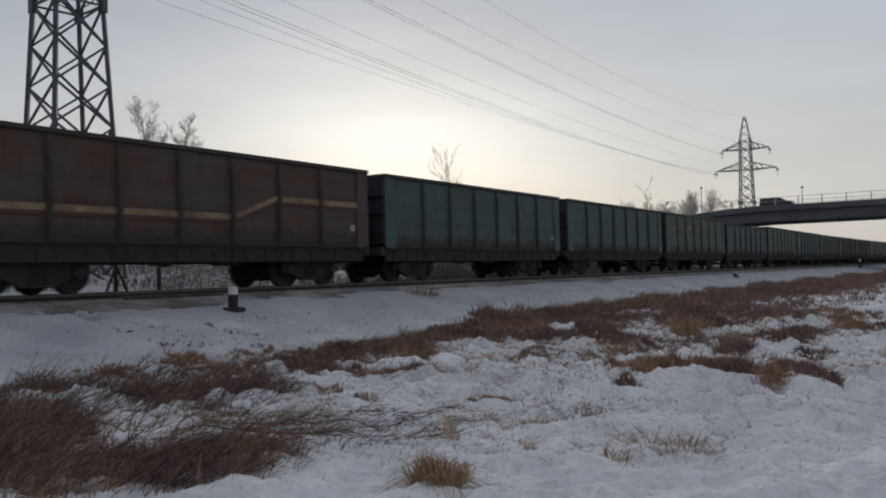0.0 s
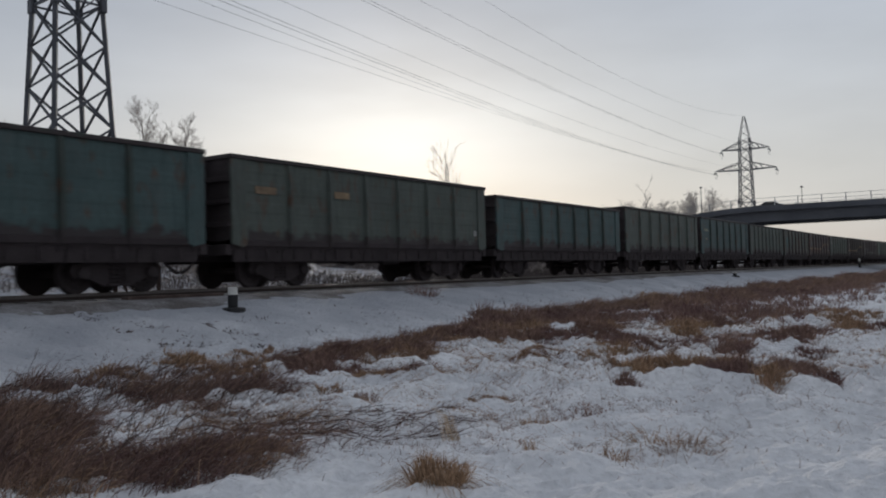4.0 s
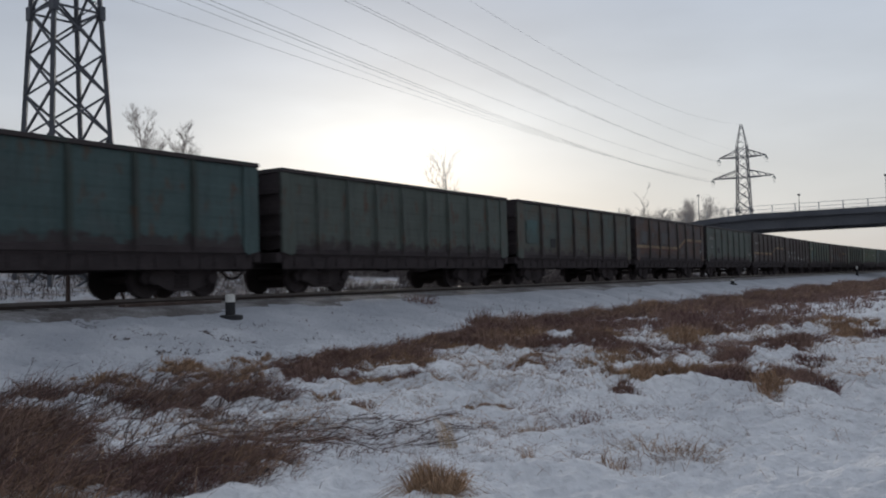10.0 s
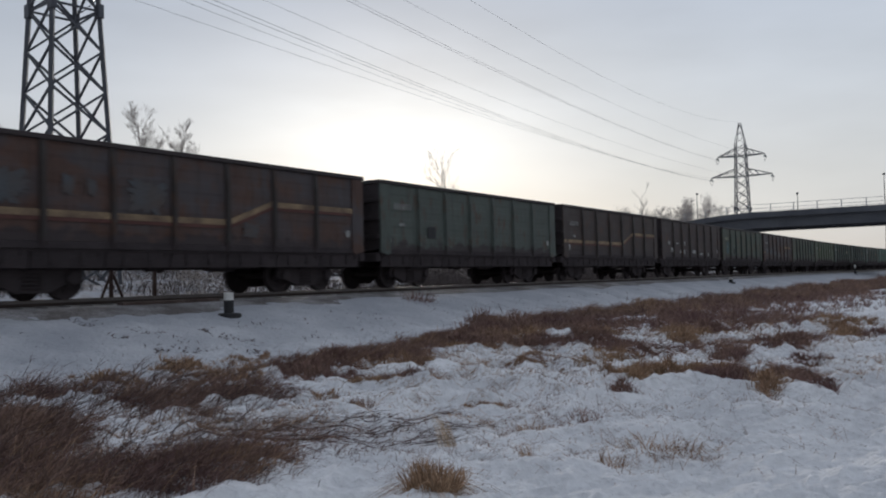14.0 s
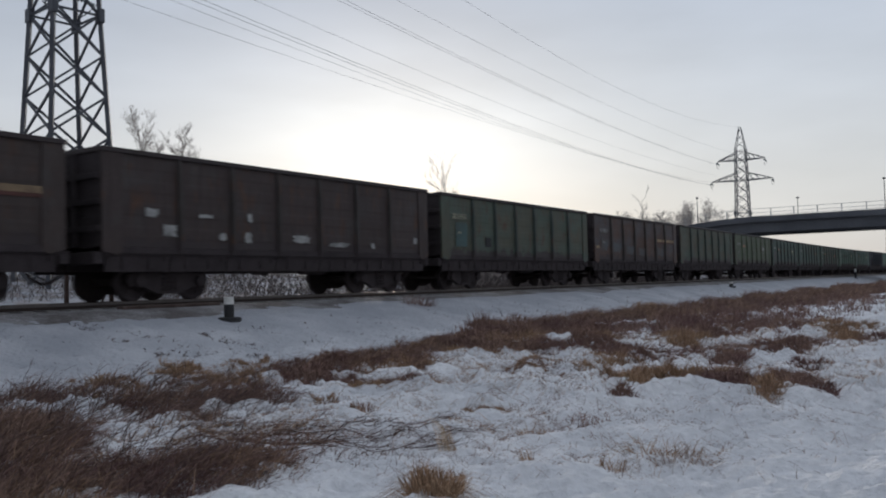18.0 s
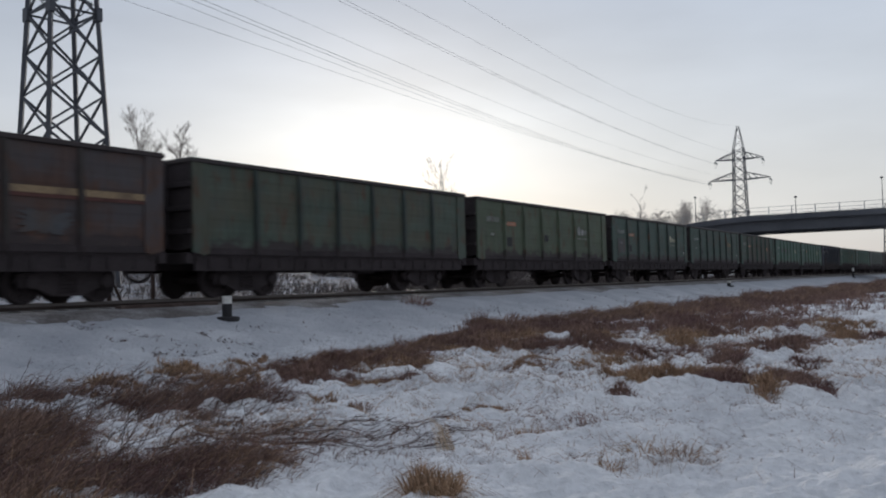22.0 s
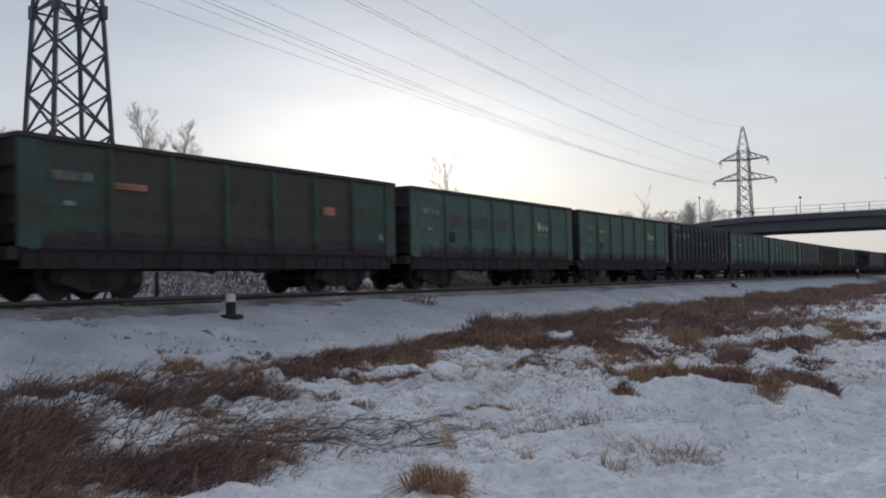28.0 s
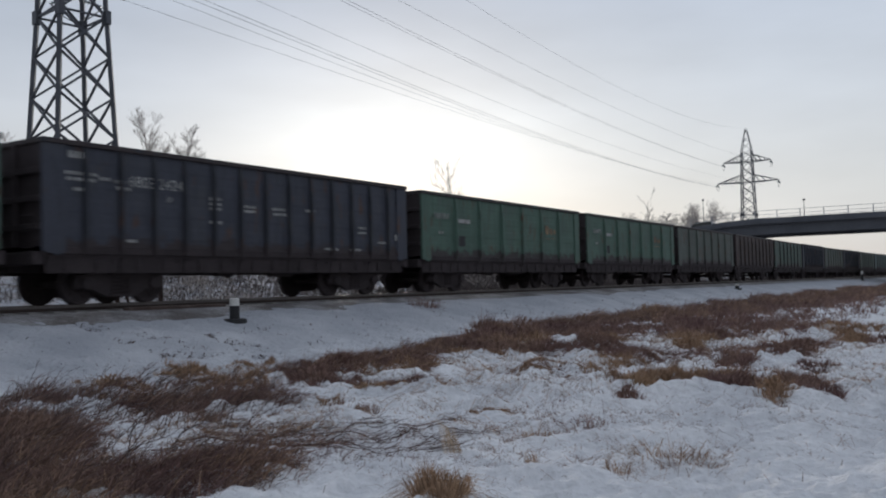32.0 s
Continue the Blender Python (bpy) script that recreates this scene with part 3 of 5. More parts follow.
def coupler_build(bm):
    box(bm, -0.08, 0.08, -0.45, 0.15, 0.98, 1.14, 0.02)
    prism(bm, [(-0.20, -0.45), (-0.24, -0.62), (-0.06, -0.60), (0.02, -0.50), (0.10, -0.62), (0.22, -0.56), (0.20, -0.38), (0.08, -0.32), (-0.10, -0.32)], "Z", 0.90, 1.22)


def hose_build(bm):
    # half of the loop that hangs between two wagons
    pts = [(0.06, 0.12 - 0.58 * k / 8, 0.92 - 0.46 * math.sin(math.pi / 2 * k / 8)) for k in range(9)]
    tube(bm, pts, [0.042] * 9, 6)


def hatch_build(bm):
    # unloading lid sloping inwards
    prism(bm, [(0.02, 0.0), (-0.03, -0.42), (-0.08, -0.42), (-0.03, 0.0)], "Y", -0.90, 0.90)


# the straps and hooks on a lid: place, half width, how far up and down
STRAPS = ((-0.80, 0.06, 0.15, 0.12), (-0.42, 0.06, 0.02, 0.36), (0.33, 0.07, 0.02, 0.34), (0.74, 0.05, 0.15, 0.18))


def strap_mesh(k):
    y, w, top, low = STRAPS[k]
    return cached(f"hinge/{k}", lambda bm: prism(bm, [(-w, top), (w, top), (w * 0.6, -low), (-w * 0.6, -low)], "X", -0.06, 0.032))


def gear_build(bm):
    # brake rods, cylinder and pipe slung under the floor
    for x, z in ((-0.55, 0.72), (0.42, 0.70), (0.9, 0.80)):
        tube(bm, [(x, -3.1, z), (x, 0, z + 0.02), (x, 3.1, z)], [0.03] * 3, 6)
    for y in (-2.2, -0.9, 0.7, 2.1):
        box(bm, -1.35, 1.35, y - 0.06, y + 0.06, 0.88, 1.10)
    for x in (-0.55, 0.42):
        for y in (-2.6, -1.0, 1.1, 2.6):
            box(bm, x - 0.02, x + 0.02, y - 0.04, y + 0.04, 0.70, 1.1)


def tank_build(bm):
    lathe(bm, [(-0.55, 0.08), (-0.5, 0.18), (-0.42, 0.2), (0.42, 0.2), (0.5, 0.18), (0.55, 0.08)], (0.85, 1.2, 0.80), "Y", 14)


def cylinder_build(bm):
    lathe(bm, [(-0.35, 0.10), (-0.3, 0.18), (0.1, 0.18), (0.12, 0.22), (0.2, 0.22), (0.2, 0.05), (0.6, 0.04)], (0.8, -0.9, 0.80), "Y", 14)


def bogie(root, y):
    b = new("bogie")
    b.parent, b.location = root, (0, y, 0)
    b["label"] = "two-axle cast steel bogie black with coal dust"
    sf = cached("side_frame", side_frame_build)
    put("side_frame", sf, BLACK, b, (1.02, 0, 0))
    o = put("side_frame", sf, BLACK, b, (-1.02, 0, 0))
    o.rotation_euler = (0, 0, math.pi)
    put("bolster", cached("bolster", lambda bm: box(bm, -1.15, 1.15, -0.22, 0.22, 0.60, 0.92, 0.03)), BLACK, b)
    put("brake_beam", cached("brake_beam", lambda bm: (box(bm, -0.9, 0.9, -0.42, -0.36, 0.36, 0.46, 0.01), box(bm, -0.9, 0.9, 0.36, 0.42, 0.36, 0.46, 0.01))), BLACK, b)
    ws = [put("wheelset", cached("wheelset", wheelset_build), BLACK, b, (0, dy, 0.475), "steel wheels on their axle") for dy in (-0.925, 0.925)]
    return ws


def mark(root, y0, y1, z0, z1, mat, name="lettering", side_x=SIDE + 0.034, slope=0.0):
    """Painted writing or a stripe, a few millimetres proud of the side."""
    def build(bm):
        w, h = y1 - y0, z1 - z0
        a = [bm.verts.new((x, y, z)) for x in (0, 0.004) for y, z in ((0, 0), (w, slope), (w, h + slope), (0, h))]
        for f in ((0, 3, 2, 1), (4, 5, 6, 7), (0, 1, 5, 4), (2, 3, 7, 6), (1, 2, 6, 5), (0, 4, 7, 3)):
            bm.faces.new([a[i] for i in f])
    return put(name, cached(f"{name}/{y1 - y0:.3f}/{z1 - z0:.3f}/{slope:.2f}", build), mat, root, (side_x, y0, z0))


def bars(root, y0, z0, count, w, h, gap, mat):
    """A line of unreadable characters as plain bars."""
    for k in range(count):
        mark(root, y0 + k * (w + gap), y0 + k * (w + gap) + w, z0, z0 + h, mat)


def bay_edges(bays):
    """Where the posts stand: the end bays of a seven-bay side are wider."""
    wide = 1.22 if bays == 7 else 1.0
    p = 2 * (HALF - 0.12) / (bays - 2 + 2 * wide)
    inner = [-(HALF - 0.12) + p * wide + p * k for k in range(bays - 1)]
    return [-(HALF - 0.12)] + inner + [HALF - 0.12]


def gondola(colour, bays=7, height=3.48, label=""):
    """An open-topped coal wagon with its two bogies. Returns the wagon and its wheelsets."""
    root = tagged(new("gondola_wagon"), label, "freight wagon", "wagons of the coal train")
    m = end_m = PAINTS[colour]
    if colour == "umber_green":
        m = PAINTS["drab"]
    h = height - FLOOR
    edges = bay_edges(bays)
    frame_m = STAINED["blue" if colour == "navy" else "brown" if colour in ("brown", "dull", "dun", "umber") else "green"]
    rim_m = end_m if colour in ("umber_green", "bright") else frame_m
    post_m = end_m if colour in ("umber_green", "bright", "olive", "grey") else frame_m
    for k in range(bays):
        put("side_panel", panel_mesh(edges[k + 1] - edges[k] - 0.004, h - 0.10), end_m if k in (0, bays - 1) else m, root, (SIDE, (edges[k] + edges[k + 1]) / 2, FLOOR))
    for k in range(1, bays):
        put("post", post_mesh(0.17 if bays < 10 else 0.12, h - 0.10, 0.105), post_m, root, (SIDE + 0.004, edges[k], FLOOR))
    put("side_wall", cached(f"side_wall/{h:.2f}", lambda bm: box(bm, -0.03, 0.0, -HALF + 0.05, HALF - 0.05, 0, h - 0.1)), m, root, (-SIDE, 0, FLOOR), "inner face of the far side")
    for k in range(1, bays):
        o = put("post", post_mesh(0.17 if bays < 10 else 0.12, h - 0.10, 0.105), frame_m, root, (-SIDE - 0.034, edges[k], FLOOR))
        o.rotation_euler = (0, 0, math.pi)
    for sy in (-1, 1):
        for sx in (-1, 1):
            o = put("corner_post", corner_mesh(h - 0.06), end_m, root, (sx * (SIDE + 0.002), sy * (HALF - 0.14), FLOOR - 0.5))
            o.scale = (sx, -sy, 1)
        # wall, ribs and posts of the end near-black: its shade is in the colour
        put("end_wall", cached(f"end_wall/{h:.2f}", lambda bm: box(bm, -SIDE + 0.02, SIDE - 0.02, -0.03, 0.03, 0, h - 0.1)), BLACK, root, (0, sy * (HALF - 0.06), FLOOR))
        for z in (0.35, 0.95, 1.55):
            put("end_rib", cross_mesh("end_rib", 2 * SIDE - 0.06, 0.09, 0.13), BLACK, root, (0, sy * (HALF + 0.01), FLOOR + z))
        for x in (-0.55, 0.55):
            put("end_post", cached(f"end_post/{h:.2f}", lambda bm: box(bm, -0.07, 0.07, -0.045, 0.045, 0, h - 0.12, 0.012)), BLACK, root, (x, sy * (HALF + 0.02), FLOOR))
        put("end_top_rail", cross_mesh("end_top_rail", 2 * SIDE + 0.04, 0.12, 0.12), frame_m, root, (0, sy * (HALF - 0.04), height - 0.12))
        put("end_sill", cross_mesh("end_sill", 2.9, 0.24, 0.28), BLACK, root, (0, sy * (HALF + 0.02), 0.88))
        c = put("coupler", cached("coupler", coupler_build), BLACK, root, (0, sy * HALF, 0))
        c.rotation_euler = (0, 0, 0 if sy < 0 else math.pi)
        c = put("brake_hose", cached("brake_hose", hose_build), BLACK, root, (0, sy * HALF, 0))
        c.rotation_euler = (0, 0, 0 if sy < 0 else math.pi)
        for z in (1.25, 1.6, 1.95, 2.3):
            put("ladder_rung", cached("ladder_rung", lambda bm: box(bm, -0.2, 0.2, -0.012, 0.012, -0.012, 0.012)), BLACK, root, (1.15, sy * (HALF + 0.09), z))
    for sx in (-1, 1):
        put("top_rail", rail_mesh("top_rail", 2 * HALF + 0.06, 0.13, 0.12), rim_m, root, (sx * (SIDE + 0.02), 0, height - 0.12))
        put("side_sill", rail_mesh("side_sill", 2 * HALF - 0.1, 0.12, 0.17), BLACK, root, (sx * (SIDE - 0.035), 0, 1.105))
        for k in range(7):
            o = put("bottom_hatch", cached("bottom_hatch", hatch_build), BLACK, root, (sx * (SIDE - 0.07), (k - 3) * 1.84, 1.12))
            o.rotation_euler = (0, 0, 0 if sx > 0 else math.pi)
            if sx > 0:
                for j in range(4):
                    put("hinge", strap_mesh(j), BLACK, o, (0, STRAPS[j][0], 0))
    put("wagon_floor", cached("wagon_floor", lambda bm: box(bm, -SIDE + 0.03, SIDE - 0.03, -HALF + 0.1, HALF - 0.1, 1.06, 1.13)), BLACK, root)
    put("coal_load", cached("coal_load", coal_build), BLACK, root, (0, 0, height - 0.5), "black coal just below the rim")
    put("centre_sill", cached("centre_sill", lambda bm: box(bm, -0.22, 0.22, -HALF, HALF, 0.74, 1.058, 0.02)), BLACK, root)
    put("brake_gear", cached("brake_gear", gear_build), BLACK, root)
    put("air_tank", cached("air_tank", tank_build), BLACK, root)
    put("brake_cylinder", cached("brake_cylinder", cylinder_build), BLACK, root)
    ws = bogie(root, -4.325) + bogie(root, 4.325)
    return root, ws


def coal_build(bm):
    n, m = 26, 8
    grid = [[bm.verts.new(((i / m - 0.5) * 2.9, (j / n - 0.5) * 12.7, 0.28 * math.sin(math.pi * i / m) * min(1, 4 * min(j, n - j) / n) - 0.1 + 0.07 * random.random())) for i in range(m + 1)] for j in range(n + 1)]
    for j in range(n):
        for i in range(m):
            bm.faces.new((grid[j][i], grid[j][i + 1], grid[j + 1][i + 1], grid[j + 1][i]))


# order in the train from its head: colour, number of bays, height, what the label adds
STOCK = [
    ("brown", 7, 3.555), ("brown", 7, 3.58), ("teal", 7, 3.555), ("teal", 7, 3.555), ("grey", 7, 3.55), ("teal", 7, 3.32),
    ("grey", 7, 3.57), ("teal", 7, 3.575), ("grey", 9, 3.555), ("dun", 7, 3.57), ("brown", 7, 3.555), ("grey", 7, 3.555),
    ("umber", 7, 3.575), ("dull", 7, 3.56), ("mixed", 7, 3.55), ("brown", 7, 3.555), ("mixed", 7, 3.57), ("olive", 7, 3.555),
    ("green", 7, 3.555), ("green", 7, 3.555), ("umber_green", 7, 3.555), ("bright", 7, 3.555), ("bright", 7, 3.555), ("navy", 14, 3.60),
    ("bright", 7, 3.555), ("bright", 7, 3.555), ("grey", 7, 3.555), ("dull", 10, 3.555), ("green", 7, 3.555), ("navy", 14, 3.60),
    ("grey", 7, 3.555), ("navy", 14, 3.60), ("green", 7, 3.555), ("teal", 7, 3.555), ("green", 7, 3.555), ("grey", 7, 3.555),
]
COLOUR_WORDS = {"green": "faded green", "bright": "bright green", "teal": "blue-green", "olive": "olive green", "brown": "red-brown and grey patched", "dull": "dull brown-grey", "navy": "dark blue-grey", "grey": "weathered grey-green", "mixed": "patchy green and brown", "dun": "dun and faded green", "umber": "dark umber brown", "umber_green": "green and dark umber patched"}
WAGONS = []
for colour, bays, height in STOCK:
    WAGONS.append(gondola(colour, bays, height, f"{COLOUR_WORDS[colour]} steel open coal wagon on the rails"))

# writing and patches on the sides
def number_bars(w, mat=CREAM, z=2.62):
    bars(w, -5.78, z, 8, 0.048, 0.20, 0.080, mat)
    bars(w, -5.5, z - 0.55, 3, 0.07, 0.10, 0.03, mat)


def logo(w, mat=CREAM, y=3.0, z=2.34):
    """A painted sign as three plain solid shapes over a row of dots."""
    for k, (dy, wide, high, sides) in enumerate(((0.18, 0.36, 0.42, 12), (0.58, 0.30, 0.30, 8), (0.93, 0.28, 0.28, 4))):
        def build(bm, wide=wide, high=high, sides=sides):
            prism(bm, [(wide / 2 * math.cos(2 * math.pi * i / sides), high / 2 * math.sin(2 * math.pi * i / sides)) for i in range(sides)], "X", 0.0, 0.004)
        put("sign_shape", cached(f"sign_shape/{k}", build), mat, w, (SIDE + 0.034, y + dy, z + high / 2))
    bars(w, y + 0.03, z - 0.20, 6, 0.06, 0.06, 0.12, mat)


def hatch_patch(w, y=-4.2, z=1.66, s=0.38):
    mark(w, y, y + s * 1.25, z, z + s, BLACKP, "patch_plate")


def tag_plate(w, mat=OCHRE, y=-4.3, z=2.52, l=0.95, h=0.15):
    mark(w, y, y + l, z, z + h, mat, "painted_label")
    bars(w, y + 0.1, z + 0.05, 5, 0.08, 0.05, 0.06, LETTER)


def stripe(w, low=True, mat=OCHRE):
    """The band that runs low, climbs, and runs on high to the tail."""
    edges = bay_edges(7)
    for k in range(7):
        y0, y1 = edges[k] + 0.09, edges[k + 1] - 0.09
        if k < 4 and low:
            mark(w, y0, y1, 1.80, 1.95, mat, "stripe")
            mark(w, y0, y1, 1.71, 1.796, RED_LINE, "stripe_edge")
        elif k == 4 and low:
            mark(w, y0, y1, 1.82, 1.97, mat, "stripe", slope=0.56)
            mark(w, y0, y1, 1.73, 1.816, RED_LINE, "stripe_edge", slope=0.56)
        elif k > 4:
            mark(w, y0, y1, 2.36, 2.51, mat, "stripe")
            mark(w, y0, y1, 2.27, 2.356, RED_LINE, "stripe_edge")
    if low:
        mark(w, -HALF + 0.04, -HALF + 0.52, 1.80, 1.95, mat, "stripe", SIDE + 0.05)


def corner_plate(w, y=5.7, z=1.62):
    mark(w, y, y + 0.2, z, z + 0.2, LETTER, "small_plate")


def blotches(w, spots, mat=LETTER):
    """Irregular paint dabs."""
    rng = random.Random(17)
    for y, z, l, h in spots:
        bm = bmesh.new()
        out = []
        for k in range(44):
            t = 2 * math.pi * k / 44
            c, s = math.cos(t), math.sin(t)
            r = rng.uniform(0.62, 1.15) / max(abs(c), abs(s)) ** 0.9
            out.append((l / 2 * r * c, h / 2 * r * s))
        prism(bm, out, "X", 0.0, 0.004)
        part("paint_blotch", bm, mat, w, at=(SIDE + 0.034, y + l / 2, z + h / 2))


def dress():
    w = [g[0] for g in WAGONS]
    for k in (1, 10, 12):
        stripe(w[k])
    stripe(w[15], False)
    mark(w[15], -6.4, -6.0, 1.8, 1.95, OCHRE, "stripe", SIDE + 0.05)
    for k in (7, 11, 12, 14, 15, 17, 18, 19, 20, 21, 22, 24, 25):
        number_bars(w[k], CREAM if k in (7, 14) else LETTER)
    for k in (17, 18, 19, 21, 22, 24, 25):
        logo(w[k], (LETTER if k == 17 else CREAM) if k in (17, 18, 21, 22) else OCHRE)
        hatch_patch(w[k])
    for k in (17, 18, 20, 22, 24, 25):
        tag_plate(w[k], SALMON if k < 24 else LETTER)
    mark(w[20], 2.95, 3.5, 2.30, 2.55, SALMON, "painted_label")
    hatch_patch(w[17], -0.6, 1.95, 0.28)
    hatch_patch(w[9], -5.0 + 1.6, 1.6, 0.4)
    hatch_patch(w[11], -4.3 + 0.5, 1.7, 0.4)
    hatch_patch(w[14], -3.4, 1.62, 0.36)
    mark(w[9], -5.75, -4.7, 1.75, 2.75, TEALP, "paint_patch")
    mark(w[14], -5.6, -4.8, 1.6, 2.5, TEALP, "paint_patch")
    blotches(w[12], ((-6.2, 1.45, 0.35, 0.35),))
    for y, l in ((-4.35, 1.15), (-2.5, 1.25), (-0.7, 0.9)):
        mark(w[21], y, y + l, 2.25, 2.68, BLUE, "paint_patch")
    mark(w[18], -5.8, -4.75, 1.6, 2.35, BLUE, "paint_patch")
    for y, z, l, h in ((-5.75, 1.7, 1.0, 0.65), (-4.2, 1.62, 1.3, 0.55), (-2.2, 1.55, 1.2, 0.5), (-0.3, 1.5, 1.1, 0.45), (2.9, 1.5, 1.2, 0.5)):
        blotches(w[15], ((y, z, l, h),), BLUE)
    for y, z, l, h in ((-5.8, 2.05, 1.1, 0.75), (-2.2, 1.98, 1.1, 0.8), (-3.9, 2.3, 0.3, 0.45), (-3.3, 2.3, 0.25, 0.4), (1.4, 1.5, 0.6, 0.4)):
        blotches(w[10], ((y, z, l, h),), BLUE)
    blotches(w[13], ((-5.4, 2.0, 0.4, 0.22), (-4.9, 1.55, 0.45, 0.3), (-3.8, 2.05, 0.5, 0.1), (-3.1, 1.5, 0.25, 0.2), (-2.1, 2.0, 0.2, 0.25), (-2.2, 1.45, 0.25, 0.3), (-0.3, 1.5, 0.7, 0.25), (1.2, 1.42, 1.0, 0.15), (3.3, 1.4, 0.2, 0.2)))
    blotches(w[11], ((-6.3, 1.42, 0.3, 0.22),))
    for k in (1, 2, 4, 10, 11, 13, 18, 19, 20, 22):
        corner_plate(w[k])
    mark(w[4], -2.4, -1.7, 2.6, 2.8, OCHRE, "painted_label")
    mark(w[4], -5.7, -4.9, 2.55, 2.75, OCHRE, "painted_label")
    # the dark wagon carries its number in full
    navy = w[23]
    for text, y, z, size in (("6803 2424", -4.42, 2.70, 0.37), ("20", -3.35, 2.42, 0.17)):
        c = bpy.data.curves.new("number", "FONT")
        c.body, c.size, c.extrude = text, size, 0.002
        c.materials.append(LETTER)
        ob = new("wagon_number", c)
        ob.parent, ob.location, ob.rotation_euler = navy, (SIDE + 0.036, y, z), (math.pi / 2, 0, math.pi / 2)
        ob["label"] = "white painted wagon number"
    bars(navy, -5.95, 3.22, 3, 0.11, 0.15, 0.05, LETTER)
    for y, z, n in ((-6.05, 2.85, 8), (-6.0, 2.72, 7), (-5.85, 2.5, 3), (-5.2, 2.78, 3), (-4.8, 2.75, 3), (-4.75, 2.6, 4), (-2.0, 2.55, 4), (-2.0, 2.42, 4), (-2.0, 2.3, 4), (-2.0, 1.95, 4),
                    (-0.9, 2.42, 5), (-0.9, 2.30, 5), (0.25, 2.42, 5), (0.3, 2.28, 5), (1.6, 2.45, 4), (4.0, 2.05, 4), (4.0, 1.9, 4), (5.0, 1.62, 4), (2.4, 1.36, 6), (3.6, 1.36, 5), (-4.5, 1.40, 3)):
        bars(navy, y, z, n, 0.075, 0.075, 0.03, LETTER)
    corner_plate(navy, 5.9, 1.75)


dress()

# ---- power line ----
def tower(name, at, turn, label, arms, arm_turn=0.0, top=31.5, bar=0.095, post=0.19, girth=1.0):
    """A lattice anchor tower with two pairs of arms; returns the arm ends."""
    root = tagged(new(name), label, "pylon", "towers of the power line")
    root.location, root.rotation_euler = at, (0, 0, turn)
    body = arms[-1][0] + 2.3
    knee = 14.1
    swing = Matrix.Rotation(arm_turn, 3, "Z")

    def half(h):
        return girth * float(np.interp(h, [0, 14.5, body, top], [2.05, 1.26, 0.96, 0.14]))

    def leg(k, h):
        sx, sy = ((1, 1), (-1, 1), (-1, -1), (1, -1))[k % 4]
        return Vector((sx * half(h), sy * half(h), h))

    for k in range(4):
        bm = bmesh.new()
        hs = [-0.5, 14.5, body, top - 0.1]
        for h0, h1 in zip(hs, hs[1:]):
            beam(bm, leg(k, h0), leg(k, h1), post if h0 < 20 else post * 0.7)
        part("leg", bm, GALV, root)
    for k in range(4):
        f = leg(k, knee)
        bm = bmesh.new()
        box(bm, f.x - 0.22, f.x + 0.22, f.y - 0.14, f.y + 0.14, knee - 0.35, knee + 0.30, 0.02)
        part("gusset_plate", bm, GALV, root)
    # crossed braces between evenly spaced joints on all four faces
    step = 1.93
    levels = [knee + step * i for i in range(-int(knee / step), int((body - knee) / step) + 1)] + [body]
    for h0, h1 in zip(levels, levels[1:]):
        for k in range(4):
            for a, b in ((k, k + 1), (k + 1, k)):
                bm = bmesh.new()
                beam(bm, leg(a, h0), leg(b, h1), bar)
                part("brace", bm, GALV, root)
    for h in (knee, arms[0][0], arms[1][0]):
        for k in range(4):
            bm = bmesh.new()
            beam(bm, leg(k, h), leg(k + 1, h), 0.09)
            part("brace", bm, GALV, root)
    for i in range(3):
        for k in range(4):
            bm = bmesh.new()
            beam(bm, leg(k, body + i * (top - body) / 3.3), leg(k + 1, body + (i + 1) * (top - body) / 3.3), 0.07)
            part("brace", bm, GALV, root)
    ends = []
    for h, reach, rise in arms:
        for sx in (-1, 1):
            tip = Vector((sx * reach, 0, h + 0.1))
            bm = bmesh.new()
            for sy in (-1, 1):
                beam(bm, (sx * half(h), sy * half(h), h), tip, 0.16)
                beam(bm, (sx * half(h + rise), sy * half(h + rise), h + rise), tip, 0.12)
                for q in (0.25, 0.5, 0.75):
                    lo = Vector((sx * half(h), sy * half(h), h)).lerp(tip, q)
                    hi = Vector((sx * half(h + rise), sy * half(h + rise), h + rise)).lerp(tip, max(0, q - 0.2))
                    beam(bm, lo, hi, 0.08)
                    beam(bm, lo, (lo.x, -lo.y, lo.z), 0.08)
            arm = part("arm", bm, GALV, root)
            arm.rotation_euler = (0, 0, arm_turn)
            for sy in (-1, 1):
                bm = bmesh.new()
                prof = [(0.0, 0.04)]
                for q in range(8):
                    prof += [(sy * (0.12 + 0.15 * q), 0.05), (sy * (0.16 + 0.15 * q), 0.13), (sy * (0.20 + 0.15 * q), 0.05)]
                lathe(bm, prof, (0, 0, 0), "Y", 8)
                ins = part("insulator", bm, GLASSY, arm, at=tip + Vector((0, 0, -0.25)))
                ins.rotation_euler = (-sy * 0.3, 0, 0)
            bm = bmesh.new()
            tube(bm, [tip + Vector((0, -1.3 + 0.26 * q, -0.6 - 0.9 * math.sin(math.pi * q / 10))) for q in range(11)], [0.03] * 11, 5)
            part("jumper", bm, WIRE, arm)
            ends.append(swing @ tip)
            if reach == arms[0][1]:
                ends.append(swing @ Vector((sx * reach * 0.45, 0, h)))
    ends.append(Vector((0, 0, top)))
    for k in range(4):
        f = leg(k, 0)
        bm = bmesh.new()
        box(bm, f.x - 0.4, f.x + 0.4, f.y - 0.4, f.y + 0.4, -1.2, 0.25, 0.03)
        part("footing", bm, CONCRETE, root)
    return root, ends


